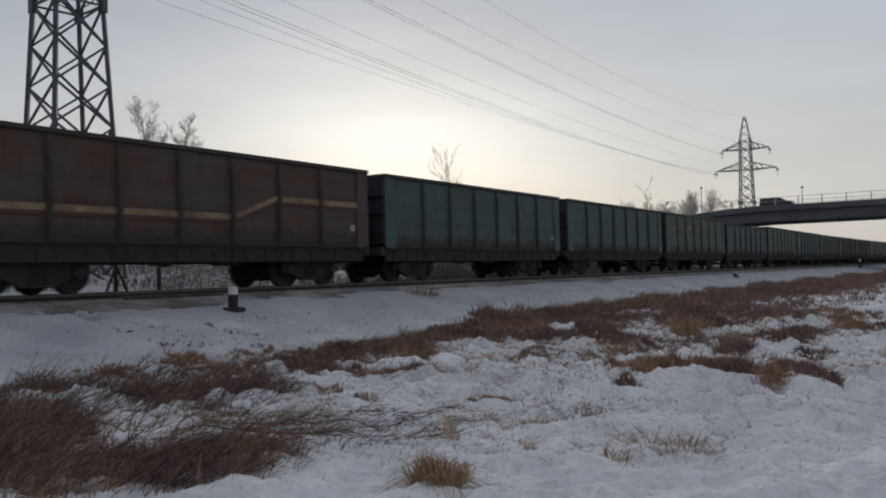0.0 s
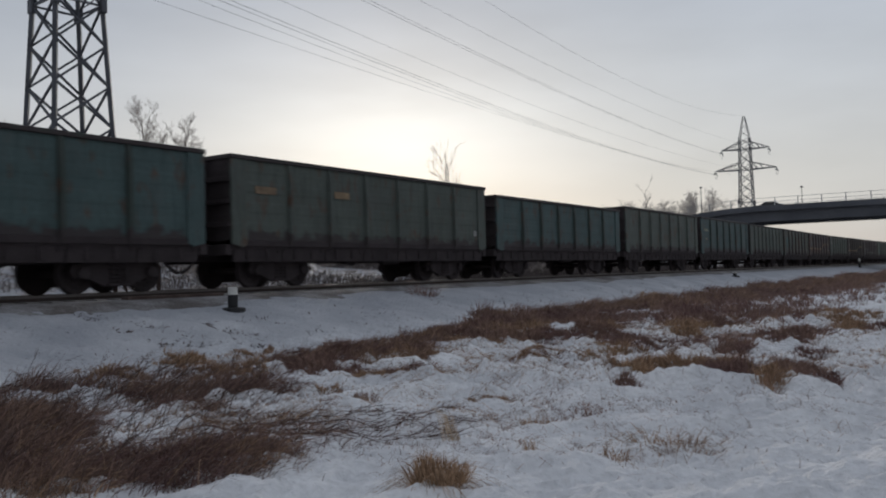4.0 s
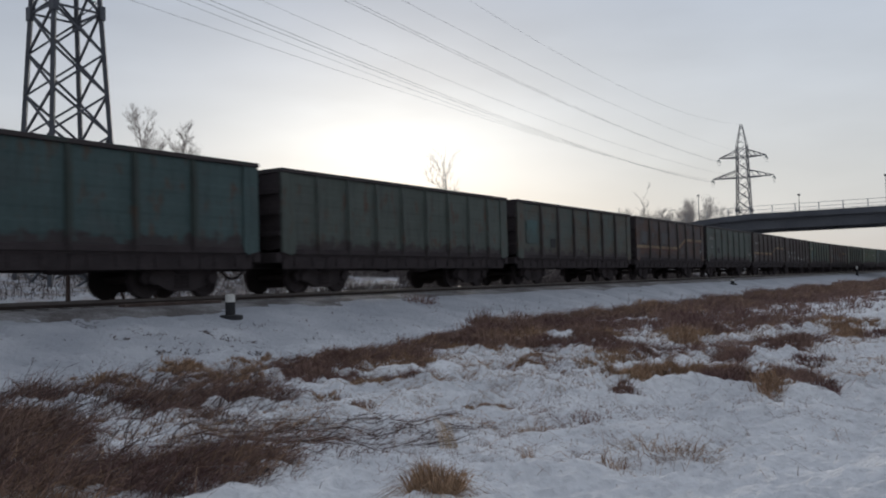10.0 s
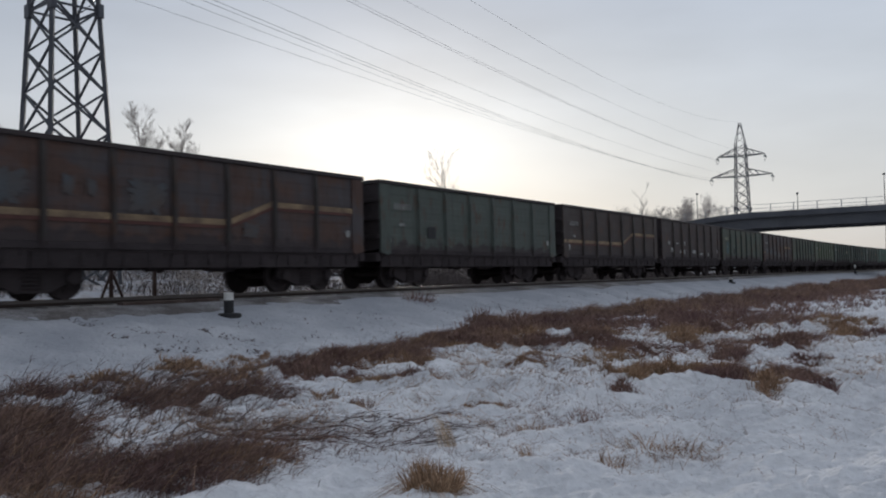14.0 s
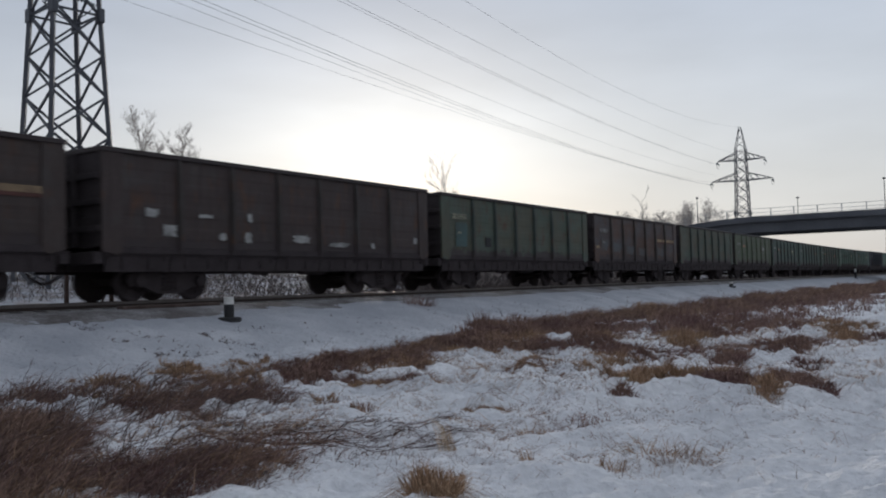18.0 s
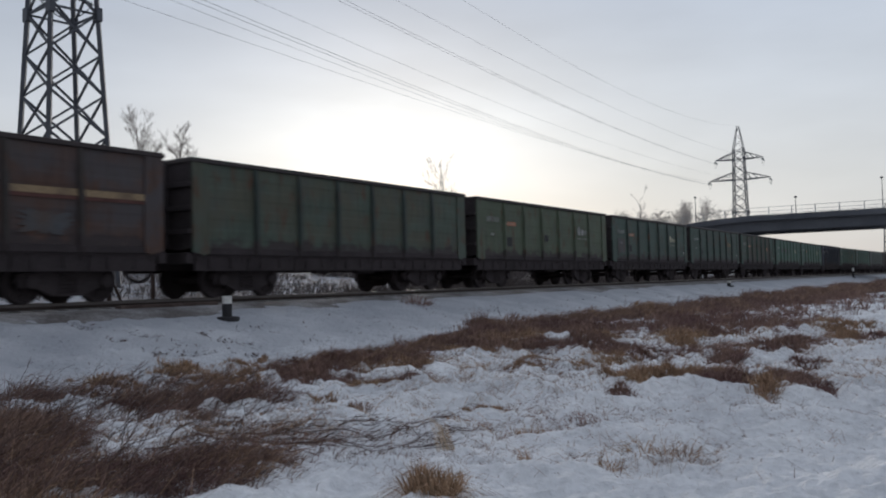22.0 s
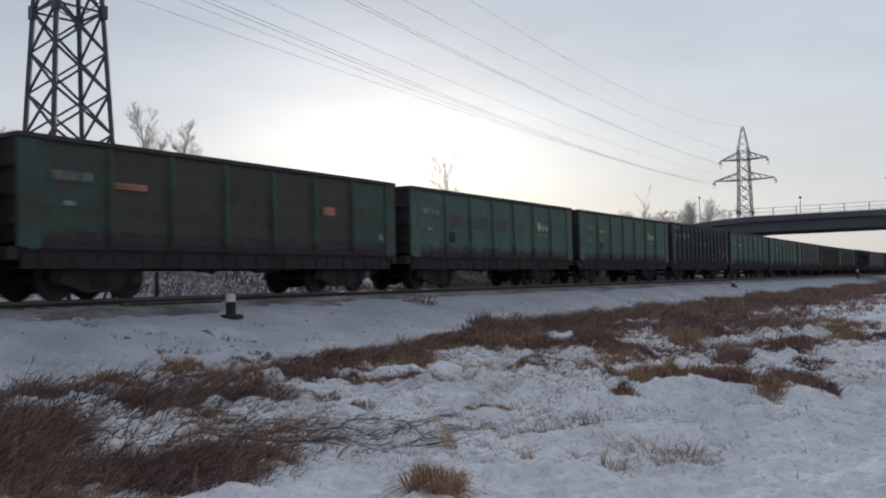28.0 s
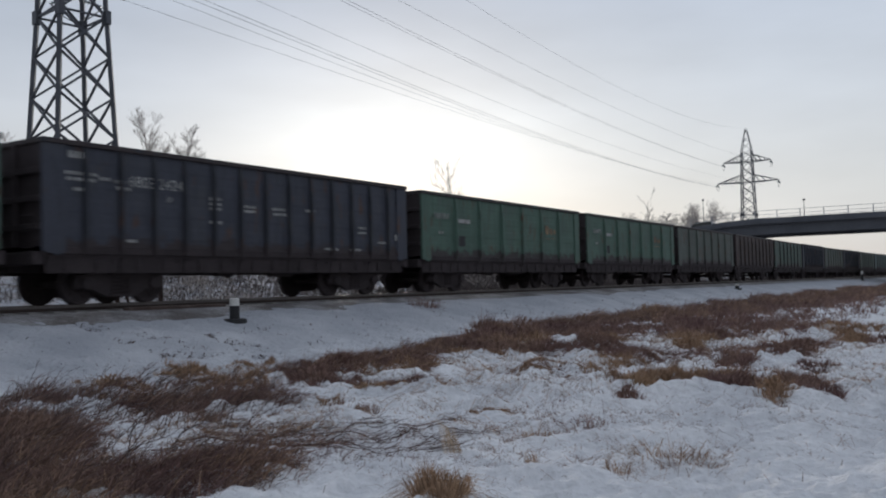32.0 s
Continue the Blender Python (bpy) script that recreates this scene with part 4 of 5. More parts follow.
NEAR_T, FAR_T = (-17.2, 40.5), (61.4, 174.0)
WAY_T = math.atan2(FAR_T[1] - NEAR_T[1], FAR_T[0] - NEAR_T[0]) - math.pi / 2
WAY_N = WAY_T - radians(9.5)
tower("pylon", (*NEAR_T, 0.4), WAY_N, "grey steel lattice power pylon rising behind the train", ((16.6, 4.4, 1.4), (21.1, 2.4, 1.4)), radians(110) - WAY_N, 24.4, girth=0.875)
far_ends = tower("pylon", (*FAR_T, 0.0), WAY_T, "distant grey lattice pylon beyond the road bridge", ((20.6, 5.9, 1.5), (24.7, 4.6, 1.5)), bar=0.10, post=0.13)[1]

tower("pylon", (197.0, 378.0, 0.0), WAY_T, "far lattice pylon seen under the bridge", ((20.6, 5.9, 1.5), (24.7, 4.6, 1.5)), bar=0.18, post=0.25)


def wires():
    ahead = Vector((FAR_T[0] - NEAR_T[0], FAR_T[1] - NEAR_T[1], 0)).normalized()
    turn = Matrix.Rotation(WAY_T, 3, "Z")
    side = Vector((ahead.y, -ahead.x, 0))
    # place beside the near tower and height there, far arm end, sag, how many wires
    for off, high, b, sag, pair in ((-3.0, 17.5, 0, 1.0, 1), (-0.5, 17.5, 1, 2.0, 1), (1.5, 17.0, 0, 1.5, 2), (-4.0, 21.5, 3, 2.5, 1), (0.5, 21.5, 4, 1.5, 2), (1.5, 23.0, 5, 2.5, 1), (3.5, 25.5, 6, 4.0, 1)):
        p = Vector((*NEAR_T, high)) + side * off
        q = turn @ far_ends[b] + Vector((*FAR_T, 0.0)) - Vector((0, 0, 0.6 if b < 6 else 0.0))
        bm = bmesh.new()
        n = 40
        pts = [p.lerp(q, i / n) - Vector((0, 0, sag * 4 * (i / n) * (1 - i / n))) for i in range(n + 1)]
        for w in range(pair):
            tube(bm, [v + side * (0.35 * w * (1 - 1.6 * i / n)) + Vector((0, 0, 0.10 * w)) for i, v in enumerate(pts)], [0.0095 if pair == 1 else 0.012] * (n + 1), 5)
        if off == -3.0:
            beam(bm, pts[1].lerp(pts[2], 0.2), pts[1].lerp(pts[2], 0.45), 0.06)
        ob = part("power_cable", bm, WIRE, None)
        tagged(ob, "sagging bare overhead power cable strung between two pylons", "cable", "cables of the power line")


wires()

# ---- road bridge ----
B0, BDIR = Vector((58.11, 114.4, 0)), Vector((-0.836, 0.548, 0))
BACK = Vector((0.548, 0.836, 0))
DECK_Z, DECK_H = 9.82, 2.24


def on_bridge(q, w, z=0.0):
    return B0 + BDIR * q + BACK * w + Vector((0, 0, z))


def drop(q):
    """How far the road has come down past the crest of the bridge."""
    if q < 15.6:
        return 0.0
    return min(0.0095 * min(q - 15.6, 23.4) ** 1.9 + 0.16 * max(q - 39, 0), 6.5)


def along(q0, q1):
    return [q0] + [q for q in range(16, 68, 4) if q0 < q < q1] + [q1]


def span(name, q0, q1, w0, w1, z0, z1, mat, parent, label=""):
    bm = bmesh.new()
    prev = None
    for q in along(q0, q1):
        ring = [bm.verts.new(on_bridge(q, w, z - (drop(q) if z > 1 else 0))) for w, z in ((w0, z0), (w1, z0), (w1, z1), (w0, z1))]
        if prev:
            for k in range(4):
                bm.faces.new((prev[k], prev[(k + 1) % 4], ring[(k + 1) % 4], ring[k]))
        else:
            bm.faces.new(ring)
        prev = ring
    bm.faces.new(prev[::-1])
    bmesh.ops.recalc_face_normals(bm, faces=bm.faces)
    return part(name, bm, mat, parent, label)


def make_bridge():
    root = tagged(new("road_bridge"), "grey concrete road bridge over the railway with thin railings", "bridge", kind="structure")
    for w in (-0.2, 13.9):
        span("edge_beam", -78, 78, w, w + 0.6, DECK_Z - 0.78, DECK_Z, CONCRETE, root)
    span("deck_slab", -78, 78, 0.402, 13.898, DECK_Z - 0.98, DECK_Z - 0.36, CONCRETE, root)
    span("roadway", -560, 560, 1.8, 12.5, DECK_Z - 0.356, DECK_Z - 0.26, ASPHALT, root, "grey asphalt roadway")
    for w in (0.45, 4.0, 7.7, 11.3):
        span("girder", -78, 78, w, w + 0.9, DECK_Z - DECK_H, DECK_Z - 0.982, CONCRETE, root, "long concrete girder")
    for q in (-28.6, 36.4):
        for w in (1.5, 11.2):
            span("pier", q - 0.9, q + 0.9, w, w + 1.5, -0.5, DECK_Z - DECK_H - 0.65, CONCRETE, root)
        span("pier_cap", q - 1.0, q + 1.0, 0.2, 14.1, DECK_Z - DECK_H - 0.65, DECK_Z - DECK_H - 0.002, CONCRETE, root)
    for w in (0.07, 14.2):
        for z in (0.50, 1.06):
            span("handrail", -78, 78, w - 0.025, w + 0.025, DECK_Z + z, DECK_Z + z + 0.055, RAILING, root)
        bm = bmesh.new()
        beam(bm, (0, 0, 0), (0, 0, 1.12), 0.10)
        me = done("rail_post", bm)
        for k in range(50):
            p = on_bridge(-75 + k * 3.05, w, DECK_Z - drop(-75 + k * 3.05))
            put("rail_post", me, RAILING, root, p)
    # banks that carry the road on either side
    for s in (-1, 1):
        bm = bmesh.new()
        sec = [(-18, -0.6), (0.4, DECK_Z - 0.4), (13.9, DECK_Z - 0.4), (32, -0.6)]
        prev = None
        for q in (along(39, 560) if s > 0 else [-560, -39]):
            ring = [bm.verts.new(on_bridge(q, w, z - (drop(q) if z > 1 else 0))) for w, z in sec]
            if prev:
                for i in range(4):
                    bm.faces.new((prev[i], prev[(i + 1) % 4], ring[(i + 1) % 4], ring[i]))
            else:
                bm.faces.new(ring)
            prev = ring
        bm.faces.new(prev[::-1])
        bmesh.ops.recalc_face_normals(bm, faces=bm.faces)
        part("road_bank", bm, SNOW, root, "snow-covered road bank")
    return root


make_bridge()


def street_lamp(q, w, h):
    root = tagged(new("street_lamp"), "thin grey lamp post with a small head on the bridge", "street lamp", "lamps on the bridge")
    root.location = on_bridge(q, w, DECK_Z - drop(q))
    h += drop(q)
    bm = bmesh.new()
    tube(bm, [(0, 0, -0.4), (0, 0, h)], [0.072, 0.046], 8)
    part("pole", bm, GALV, root)
    bm = bmesh.new()
    box(bm, -0.19, 0.19, -0.13, 0.13, h, h + 0.26, 0.05)
    part("lamp_head", bm, GALV, root)


street_lamp(27.7, 13.4, 4.3)
street_lamp(12.35, 13.4, 3.25)
street_lamp(0.4, 13.4, 5.2)


# ---- vehicles on the bridge ----
def car(name, mat, l, h, outline, glass, label, category="car"):
    """A road vehicle along +Y: side outline swept across its width, windows, wheels."""
    root = tagged(new(name), label, category)
    w = 0.86
    bm = bmesh.new()
    prism(bm, outline, "X", -w, w)
    bmesh.ops.bevel(bm, geom=[e for e in bm.edges], offset=0.05, segments=2, affect="EDGES")
    part("body", bm, mat, root)
    for sx in (-1, 1):
        bm = bmesh.new()
        prism(bm, glass, "X", sx * (w + 0.004) - 0.004, sx * (w + 0.004) + 0.004)
        part("side_window", bm, GLASS, root)
    for y in (l * 0.30, -l * 0.30):
        for sx in (-1, 1):
            bm = bmesh.new()
            lathe(bm, [(-0.1, 0.24), (-0.09, 0.31), (0.09, 0.31), (0.1, 0.24)], (0, 0, 0), "X", 16)
            wh = part("wheel", bm, TYRE, root, at=(sx * (w - 0.06), y, 0.31))
            bm = bmesh.new()
            lathe(bm, [(-0.105, 0.10), (-0.105, 0.20), (0.105, 0.20), (0.105, 0.10)], (0, 0, 0), "X", 12)
            part("rim", bm, CAR_SILVER, wh)
    for sx in (-1, 1):
        bm = bmesh.new()
        box(bm, -0.14, 0.14, -0.02, 0.02, -0.08, 0.08, 0.01)
        part("headlight", bm, GLASS, root, at=(sx * 0.62, l / 2 - 0.01, 0.68))
        bm = bmesh.new()
        box(bm, -0.12, 0.12, -0.02, 0.02, -0.1, 0.1, 0.01)
        part("tail_light", bm, OCHRE, root, at=(sx * 0.66, -l / 2 + 0.01, 0.8))
    return root


def saloon(mat, label):
    out = [(-2.15, 0.25), (-2.2, 0.75), (-2.1, 0.95), (-1.55, 1.0), (-0.95, 1.42), (0.35, 1.44), (1.05, 0.98), (1.95, 0.88), (2.18, 0.65), (2.15, 0.25)]
    gl = [(-1.3, 1.0), (-0.85, 1.35), (0.3, 1.37), (0.85, 1.0)]
    return car("car", mat, 4.3, 1.44, out, gl, label)


def estate(mat, label, name="car", hh=1.75):
    out = [(-2.25, 0.3), (-2.3, 0.9), (-2.2, hh - 0.25), (-2.05, hh), (0.5, hh), (1.35, 1.08), (2.15, 0.95), (2.32, 0.7), (2.3, 0.3)]
    gl = [(-2.05, 1.12), (-1.95, hh - 0.12), (0.42, hh - 0.12), (1.1, 1.12)]
    return car(name, mat, 4.6, hh, out, gl, label)


def truck():
    root = tagged(new("delivery_truck"), "small delivery truck with a pale grey box body on the bridge", "truck")
    bm = bmesh.new()
    prism(bm, [(1.35, 0.45), (1.35, 2.05), (2.0, 2.1), (2.55, 1.35), (2.85, 1.15), (2.9, 0.45)], "X", -0.95, 0.95)
    bmesh.ops.bevel(bm, geom=[e for e in bm.edges], offset=0.06, segments=2, affect="EDGES")
    part("cab", bm, CAR_SILVER, root)
    bm = bmesh.new()
    box(bm, -1.08, 1.08, -2.6, 1.30, 0.85, 2.75, 0.04)
    part("cargo_box", bm, BOXVAN, root)
    bm = bmesh.new()
    box(bm, -0.4, 0.4, -2.5, 2.4, 0.45, 0.84, 0.02)
    part("chassis", bm, BLACK, root)
    for sx in (-1, 1):
        bm = bmesh.new()
        prism(bm, [(1.5, 1.4), (1.5, 1.95), (2.0, 1.98), (2.42, 1.4)], "X", sx * 0.954 - 0.004, sx * 0.954 + 0.004)
        part("side_window", bm, GLASS, root)
        for y in (2.0, -1.5):
            bm = bmesh.new()
            lathe(bm, [(-0.12, 0.28), (-0.1, 0.38), (0.1, 0.38), (0.12, 0.28)], (0, 0, 0), "X", 16)
            part("wheel", bm, TYRE, root, at=(sx * 0.85, y, 0.38))
    return root


# vehicle, time, place along the bridge at that time, speed along the bridge, lane
def smaller(thing, k):
    """Builds a vehicle to a smaller size: its meshes and their places."""
    seen = set()
    for o in thing.children_recursive:
        o.location = o.location * k
        if o.data and o.data.name not in seen:
            seen.add(o.data.name)
            o.data.transform(Matrix.Scale(k, 4))
    return thing


TRAFFIC = [
    (estate(CAR_DARK, "dark grey estate car driving over the bridge", hh=1.6), 0.5, 7.2, -13.8, 4.2),
    (estate(CAR_SILVER, "silver minivan driving over the bridge", "minivan", 1.95), 2.0, 17.0, -15.3, 4.2),
    (saloon(CAR_DARK, "dark saloon car driving over the bridge"), 3.4, 6.3, 16.8, 9.6),
    (smaller(truck(), 0.92), 6.0, 8.1, 17.0, 9.6),
    (saloon(CAR_WHITE, "white saloon car driving over the bridge"), 8.5, 16.4, -18.9, 4.2),
    (estate(CAR_DARK, "dark grey off-road car driving over the bridge", "off_road_car", 1.85), 31.0, 8.6, 18.6, 9.6),
]


# ---- trees ----
def bare_tree(at, height, label, seed, mat=BARK, spread=0.5, depth=4, lean=0.0, start=0.3, limb=0.45, limbs=9, fork=5, twig=0.012, name="bare_tree"):
    """A leafless tree: tapered trunk, limbs and fine twigs."""
    rng = random.Random(seed)
    root = tagged(new(name), label, "bush" if "bush" in name else "tree", "leafless trees behind the railway")
    root.location = at
    trunk, crown = bmesh.new(), bmesh.new()

    def grow(p, d, length, rad, level, bm):
        n = 5 if level == 0 else 4 if level == 1 else 2
        pts = [p.copy()]
        for k in range(n):
            d = (d + Vector((rng.uniform(-1, 1), rng.uniform(-1, 1), rng.uniform(-0.3, 0.6))) * (0.12 if level == 0 else 0.28)).normalized()
            p = p + d * (length / n)
            pts.append(p.copy())
        tip = rad * (0.45 if level else 0.25)
        tube(bm, pts, [rad + (tip - rad) * k / n for k in range(n + 1)], 6 if level == 0 else 4 if level < 2 else 3)
        if level >= depth:
            return
        for k in range(limbs if level == 0 else rng.randint(fork - 1, fork + 1)):
            f = rng.uniform(start if level == 0 else 0.25, 1.0)
            i = min(int(f * n), n - 1)
            q = pts[i].lerp(pts[i + 1], f * n - i)
            side = Vector((rng.uniform(-1, 1), rng.uniform(-1, 1), rng.uniform(-0.2, 0.2))).normalized()
            nd = (d * (1 - spread) + side * spread + Vector((0, 0, 0.2))).normalized()
            ln = height * limb * rng.uniform(0.6, 1.2) * (1.2 - 0.6 * f) if level == 0 else length * rng.uniform(0.35, 0.65)
            grow(q, nd, ln, max(rad * 0.45 * (1.1 - 0.5 * f), twig), level + 1, crown)

    grow(Vector((0, 0, -0.4)), Vector((lean, 0, 1)).normalized(), height, 0.010 * height, 0, trunk)
    part("trunk", trunk, mat, root)
    part("crown", crown, mat, root)
    return root


def ground_at(x, y, dz=0.0):
    return (x, y, float(ground_z(x, y)) + dz)


bare_tree(ground_at(-19.6, 60), 10.2, "frosted pale birch without leaves", 3, FROST, 0.48, 4, -0.01, 0.58, 0.23, 15, 5, 0.006)
bare_tree(ground_at(-18.5, 61), 9.1, "frosted pale birch without leaves", 5, FROST, 0.48, 4, 0.01, 0.60, 0.23, 14, 5, 0.006)
bare_tree(ground_at(1.3, 62), 6.9, "bare brown tree forking into spreading branches", 12, BARK, 0.44, 3, 0.02, 0.45, 0.50, 11, 4, 0.009)
for k, (x, h) in enumerate(((-33.5, 12.2), (-32.0, 11.0), (-30.8, 10.0))):
    bare_tree(ground_at(x, 61 + k), h, "thin frosted bare tree", 30 + k, FROST, 0.5, 3, 0.0, 0.5, 0.18, 16, 5, 0.014)
# the clump of roadside trees beyond the train, distance haze put into the wood colour
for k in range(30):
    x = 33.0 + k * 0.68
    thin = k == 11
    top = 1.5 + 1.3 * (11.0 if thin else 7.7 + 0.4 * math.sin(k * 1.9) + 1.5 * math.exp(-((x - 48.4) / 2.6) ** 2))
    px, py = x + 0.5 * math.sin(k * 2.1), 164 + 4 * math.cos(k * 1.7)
    bare_tree(ground_at(px, py), top + 1.2 - float(ground_z(px, py)), "bare roadside tree beyond the bridge in a haze-paled colour", 50 + k, HAZEWOOD,
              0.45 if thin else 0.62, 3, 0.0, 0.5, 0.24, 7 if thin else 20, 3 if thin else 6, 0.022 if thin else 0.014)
for k in range(30):
    x, y = on_track(-10 + 4.5 * k, -8 - 3 * ((k * 7) % 5))[:2]
    bare_tree(ground_at(x, y), 1.8 + 0.3 * (k % 4), "low frosted bush on the snowy bank", 90 + k, FROST, 0.75, 3, 0.0, 0.05, 0.6, 12, 5, 0.01, "frosted_bush")


# ---- dry grass and weeds ----
def blades(name, items, mat):
    """Joined tapered blades: each (x, y, z, dx, dy, height, width)."""
    it = np.array(items)
    n = len(it)
    p, lean, h, w = it[:, :3], it[:, 3:5], it[:, 5:6], it[:, 6:7]
    side = np.stack([np.cos(it[:, 7]), np.sin(it[:, 7]), np.zeros(n)], 1) * w / 2
    up = np.concatenate([np.zeros((n, 2)), h], 1)
    mid = p + up * 0.6 + np.concatenate([lean * 0.35, np.zeros((n, 1))], 1)
    tip = p + up + np.concatenate([lean, np.zeros((n, 1))], 1) - np.concatenate([np.zeros((n, 2)), 0.42 * np.hypot(lean[:, :1], lean[:, 1:])], 1)
    v = np.stack([p - side, p + side, mid + side * 0.8, mid - side * 0.8, tip], 1).reshape(-1, 3)
    b = (np.arange(n) * 5)[:, None]
    quads = (b + np.array([[0, 1, 2, 3]])).tolist()
    tris = (b + np.array([[3, 2, 4]])).tolist()
    return put(name, raw(name, v.tolist(), quads + tris), mat)


RNG = np.random.default_rng(7)


def patch(cx, cy, rx, ry, turn, count, height, lean=0.25, width=0.006, wind=(0.15, 0.05), ragged=0.5, matted=0.45, clear=6.3):
    """Blades over a ragged oval of ground."""
    a = RNG.uniform(0, 2 * np.pi, count)
    r = np.sqrt(RNG.uniform(0, 1, count))
    lx, ly = r * np.cos(a) * rx, r * np.sin(a) * ry
    c, s = math.cos(turn), math.sin(turn)
    x, y = cx + lx * c - ly * s, cy + lx * s + ly * c
    clump = 0.55 * vnoise(x * 2.1 + 11, y * 2.1) + 0.30 * vnoise(x * 5.3, y * 5.3 + 5) + 0.25 * vnoise(x * 12, y * 12)
    keep = RNG.uniform(0, 0.22, count) < clump - ragged * (0.62 + 0.5 * r)
    u = from_track(x, y)[0]
    keep &= (u > clear) | (u < -3.2)
    x, y = x[keep], y[keep]
    n = len(x)
    h = height * RNG.uniform(0.45, 1.15, n) * (0.6 + 0.7 * vnoise(x * 1.7, y * 1.7 + 3))
    th = RNG.uniform(0, 2 * np.pi, n)
    ln = RNG.uniform(0, 1, n) * lean
    flat = RNG.uniform(0, 1, n) < matted
    h = np.where(flat, h * 0.35, h)
    ln = np.where(flat, ln * 1.9 + 0.05, ln)
    k = np.sqrt(np.maximum(np.hypot(x, y) / 9.0, 0.7))
    return np.stack([x, y, ground_z(x, y) - 0.03, ln * np.cos(th) + wind[0] * h, ln * np.sin(th) + wind[1] * h, h, width * k * RNG.uniform(0.6, 1.4, n), RNG.uniform(-0.6, 0.6, n)], 1)


# the windswept thicket close to the camera: centre, half sizes, turn, clumps to the square metre, blade length, how bare
THICKET = [(-4.35, 8.5, 0.85, 2.1, 0.46, 75, 0.44, 0.20), (-2.6, 6.9, 1.2, 0.65, 0.1, 80, 0.36, 0.16), (-3.05, 10.9, 1.2, 0.62, 0.02, 85, 0.38, 0.14), (-2.75, 12.1, 0.7, 0.35, 0.05, 45, 0.30, 0.30),
           (-2.6, 9.5, 0.55, 0.6, 0.0, 50, 0.34, 0.32), (-5.1, 12.0, 1.0, 0.8, 0.2, 30, 0.60, 0.38), (-4.5, 12.7, 0.5, 0.3, 0.1, 40, 0.36, 0.30), (-1.9, 7.4, 0.6, 0.35, 0.1, 55, 0.34, 0.26),
           (-1.3, 8.5, 0.9, 0.40, 0.0, 15, 0.24, 0.40), (-0.5, 8.5, 0.7, 0.30, 0.0, 8, 0.20, 0.44), (-3.6, 12.9, 1.1, 0.5, 0.1, 40, 0.28, 0.34), (-3.0, 14.6, 1.6, 0.5, 0.1, 24, 0.24, 0.42),
           (-3.1, 9.2, 1.8, 1.6, 0.2, 16, 0.26, 0.30), (-1.6, 7.6, 1.3, 0.7, 0.0, 9, 0.20, 0.34)]
# the brown band along the old field edge: along the track and away from it, half sizes, density, blade length, how bare
BAND = [(*on_track(s, u)[:2], l, w, math.pi / 2 - 0.57, d, h, r) for s, u, l, w, d, h, r in (
    (1.0, 8.9, 2.4, 0.9, 70, 0.30, 0.26), (4.0, 8.2, 3.0, 0.9, 66, 0.34, 0.29), (8.5, 7.6, 2.8, 0.9, 54, 0.38, 0.31), (13.0, 7.2, 3.4, 1.1, 46, 0.46, 0.28), (19.0, 7.4, 4.2, 1.7, 34, 0.52, 0.30),
    (26.0, 8.0, 5.2, 2.3, 24, 0.58, 0.31), (34.0, 8.5, 6.2, 2.8, 17, 0.62, 0.30), (45.0, 8.6, 8.2, 3.1, 11, 0.68, 0.22), (60.0, 8.8, 11.0, 3.3, 7, 0.72, 0.22), (82.0, 9.1, 15.0, 3.5, 4.2, 0.78, 0.20), (118.0, 9.8, 24.0, 4.0, 2.0, 0.85, 0.20))]
OUTLIERS = [(-1.75, 13.3, 0.7, 0.35, 0.1, 50, 0.26, 0.26), (-0.75, 12.9, 0.8, 0.35, 0.1, 45, 0.24, 0.30), (2.6, 18.6, 2.2, 1.2, 0.5, 36, 0.32, 0.32), (4.6, 16.2, 1.9, 1.2, 0.5, 36, 0.30, 0.36), (5.8, 20.8, 2.0, 1.2, 0.5, 30, 0.34, 0.34),
            (9.0, 23.5, 2.6, 1.4, 0.6, 20, 0.38, 0.36), (6.9, 17.0, 0.7, 0.6, 0.2, 55, 0.34, 0.20), (3.2, 12.4, 1.2, 0.4, 0.1, 40, 0.26, 0.30), (1.5, 13.9, 0.8, 0.3, 0.1, 30, 0.22, 0.38), (4.2, 22.0, 1.6, 1.4, 0.5, 26, 0.34, 0.32),
            (8.4, 18.0, 1.6, 0.6, 0.3, 24, 0.30, 0.36), (0.9, 12.3, 0.7, 0.25, 0.1, 26, 0.18, 0.40)]
# thin mottled grass between the mounds
MOTTLE = [(-2.0, 14.6, 3.5, 1.8, 0.1, 6000, 0.13), (2.0, 12.4, 3.6, 1.6, 0.1, 6000, 0.10), (3.0, 17.5, 4.5, 3.2, 0.3, 12000, 0.15), (8.5, 20.0, 5.0, 4.5, 0.5, 10000, 0.18), (5.5, 13.0, 3.0, 2.0, 0.2, 4000, 0.12), (-1.0, 9.6, 2.2, 1.5, 0.0, 3500, 0.09), (-3.4, 8.2, 2.4, 2.2, 0.2, 9000, 0.12)]
# scattered thin stems all over the snow
LOOSE = [(0.5, 9.0, 4.5, 3.0, 0.0, 1800, 0.11), (3.5, 13.5, 4.5, 3.5, 0.3, 4200, 0.15), (-2.0, 14.5, 4.0, 2.0, 0.2, 1700, 0.14), (6.0, 10.5, 3.0, 3.0, 0.0, 900, 0.10), (2.4, 8.6, 2.2, 1.6, 0.0, 1800, 0.11), (0.4, 8.8, 2.0, 1.6, 0.0, 1500, 0.12), (0.6, 7.2, 1.6, 0.8, 0.0, 700, 0.08)]
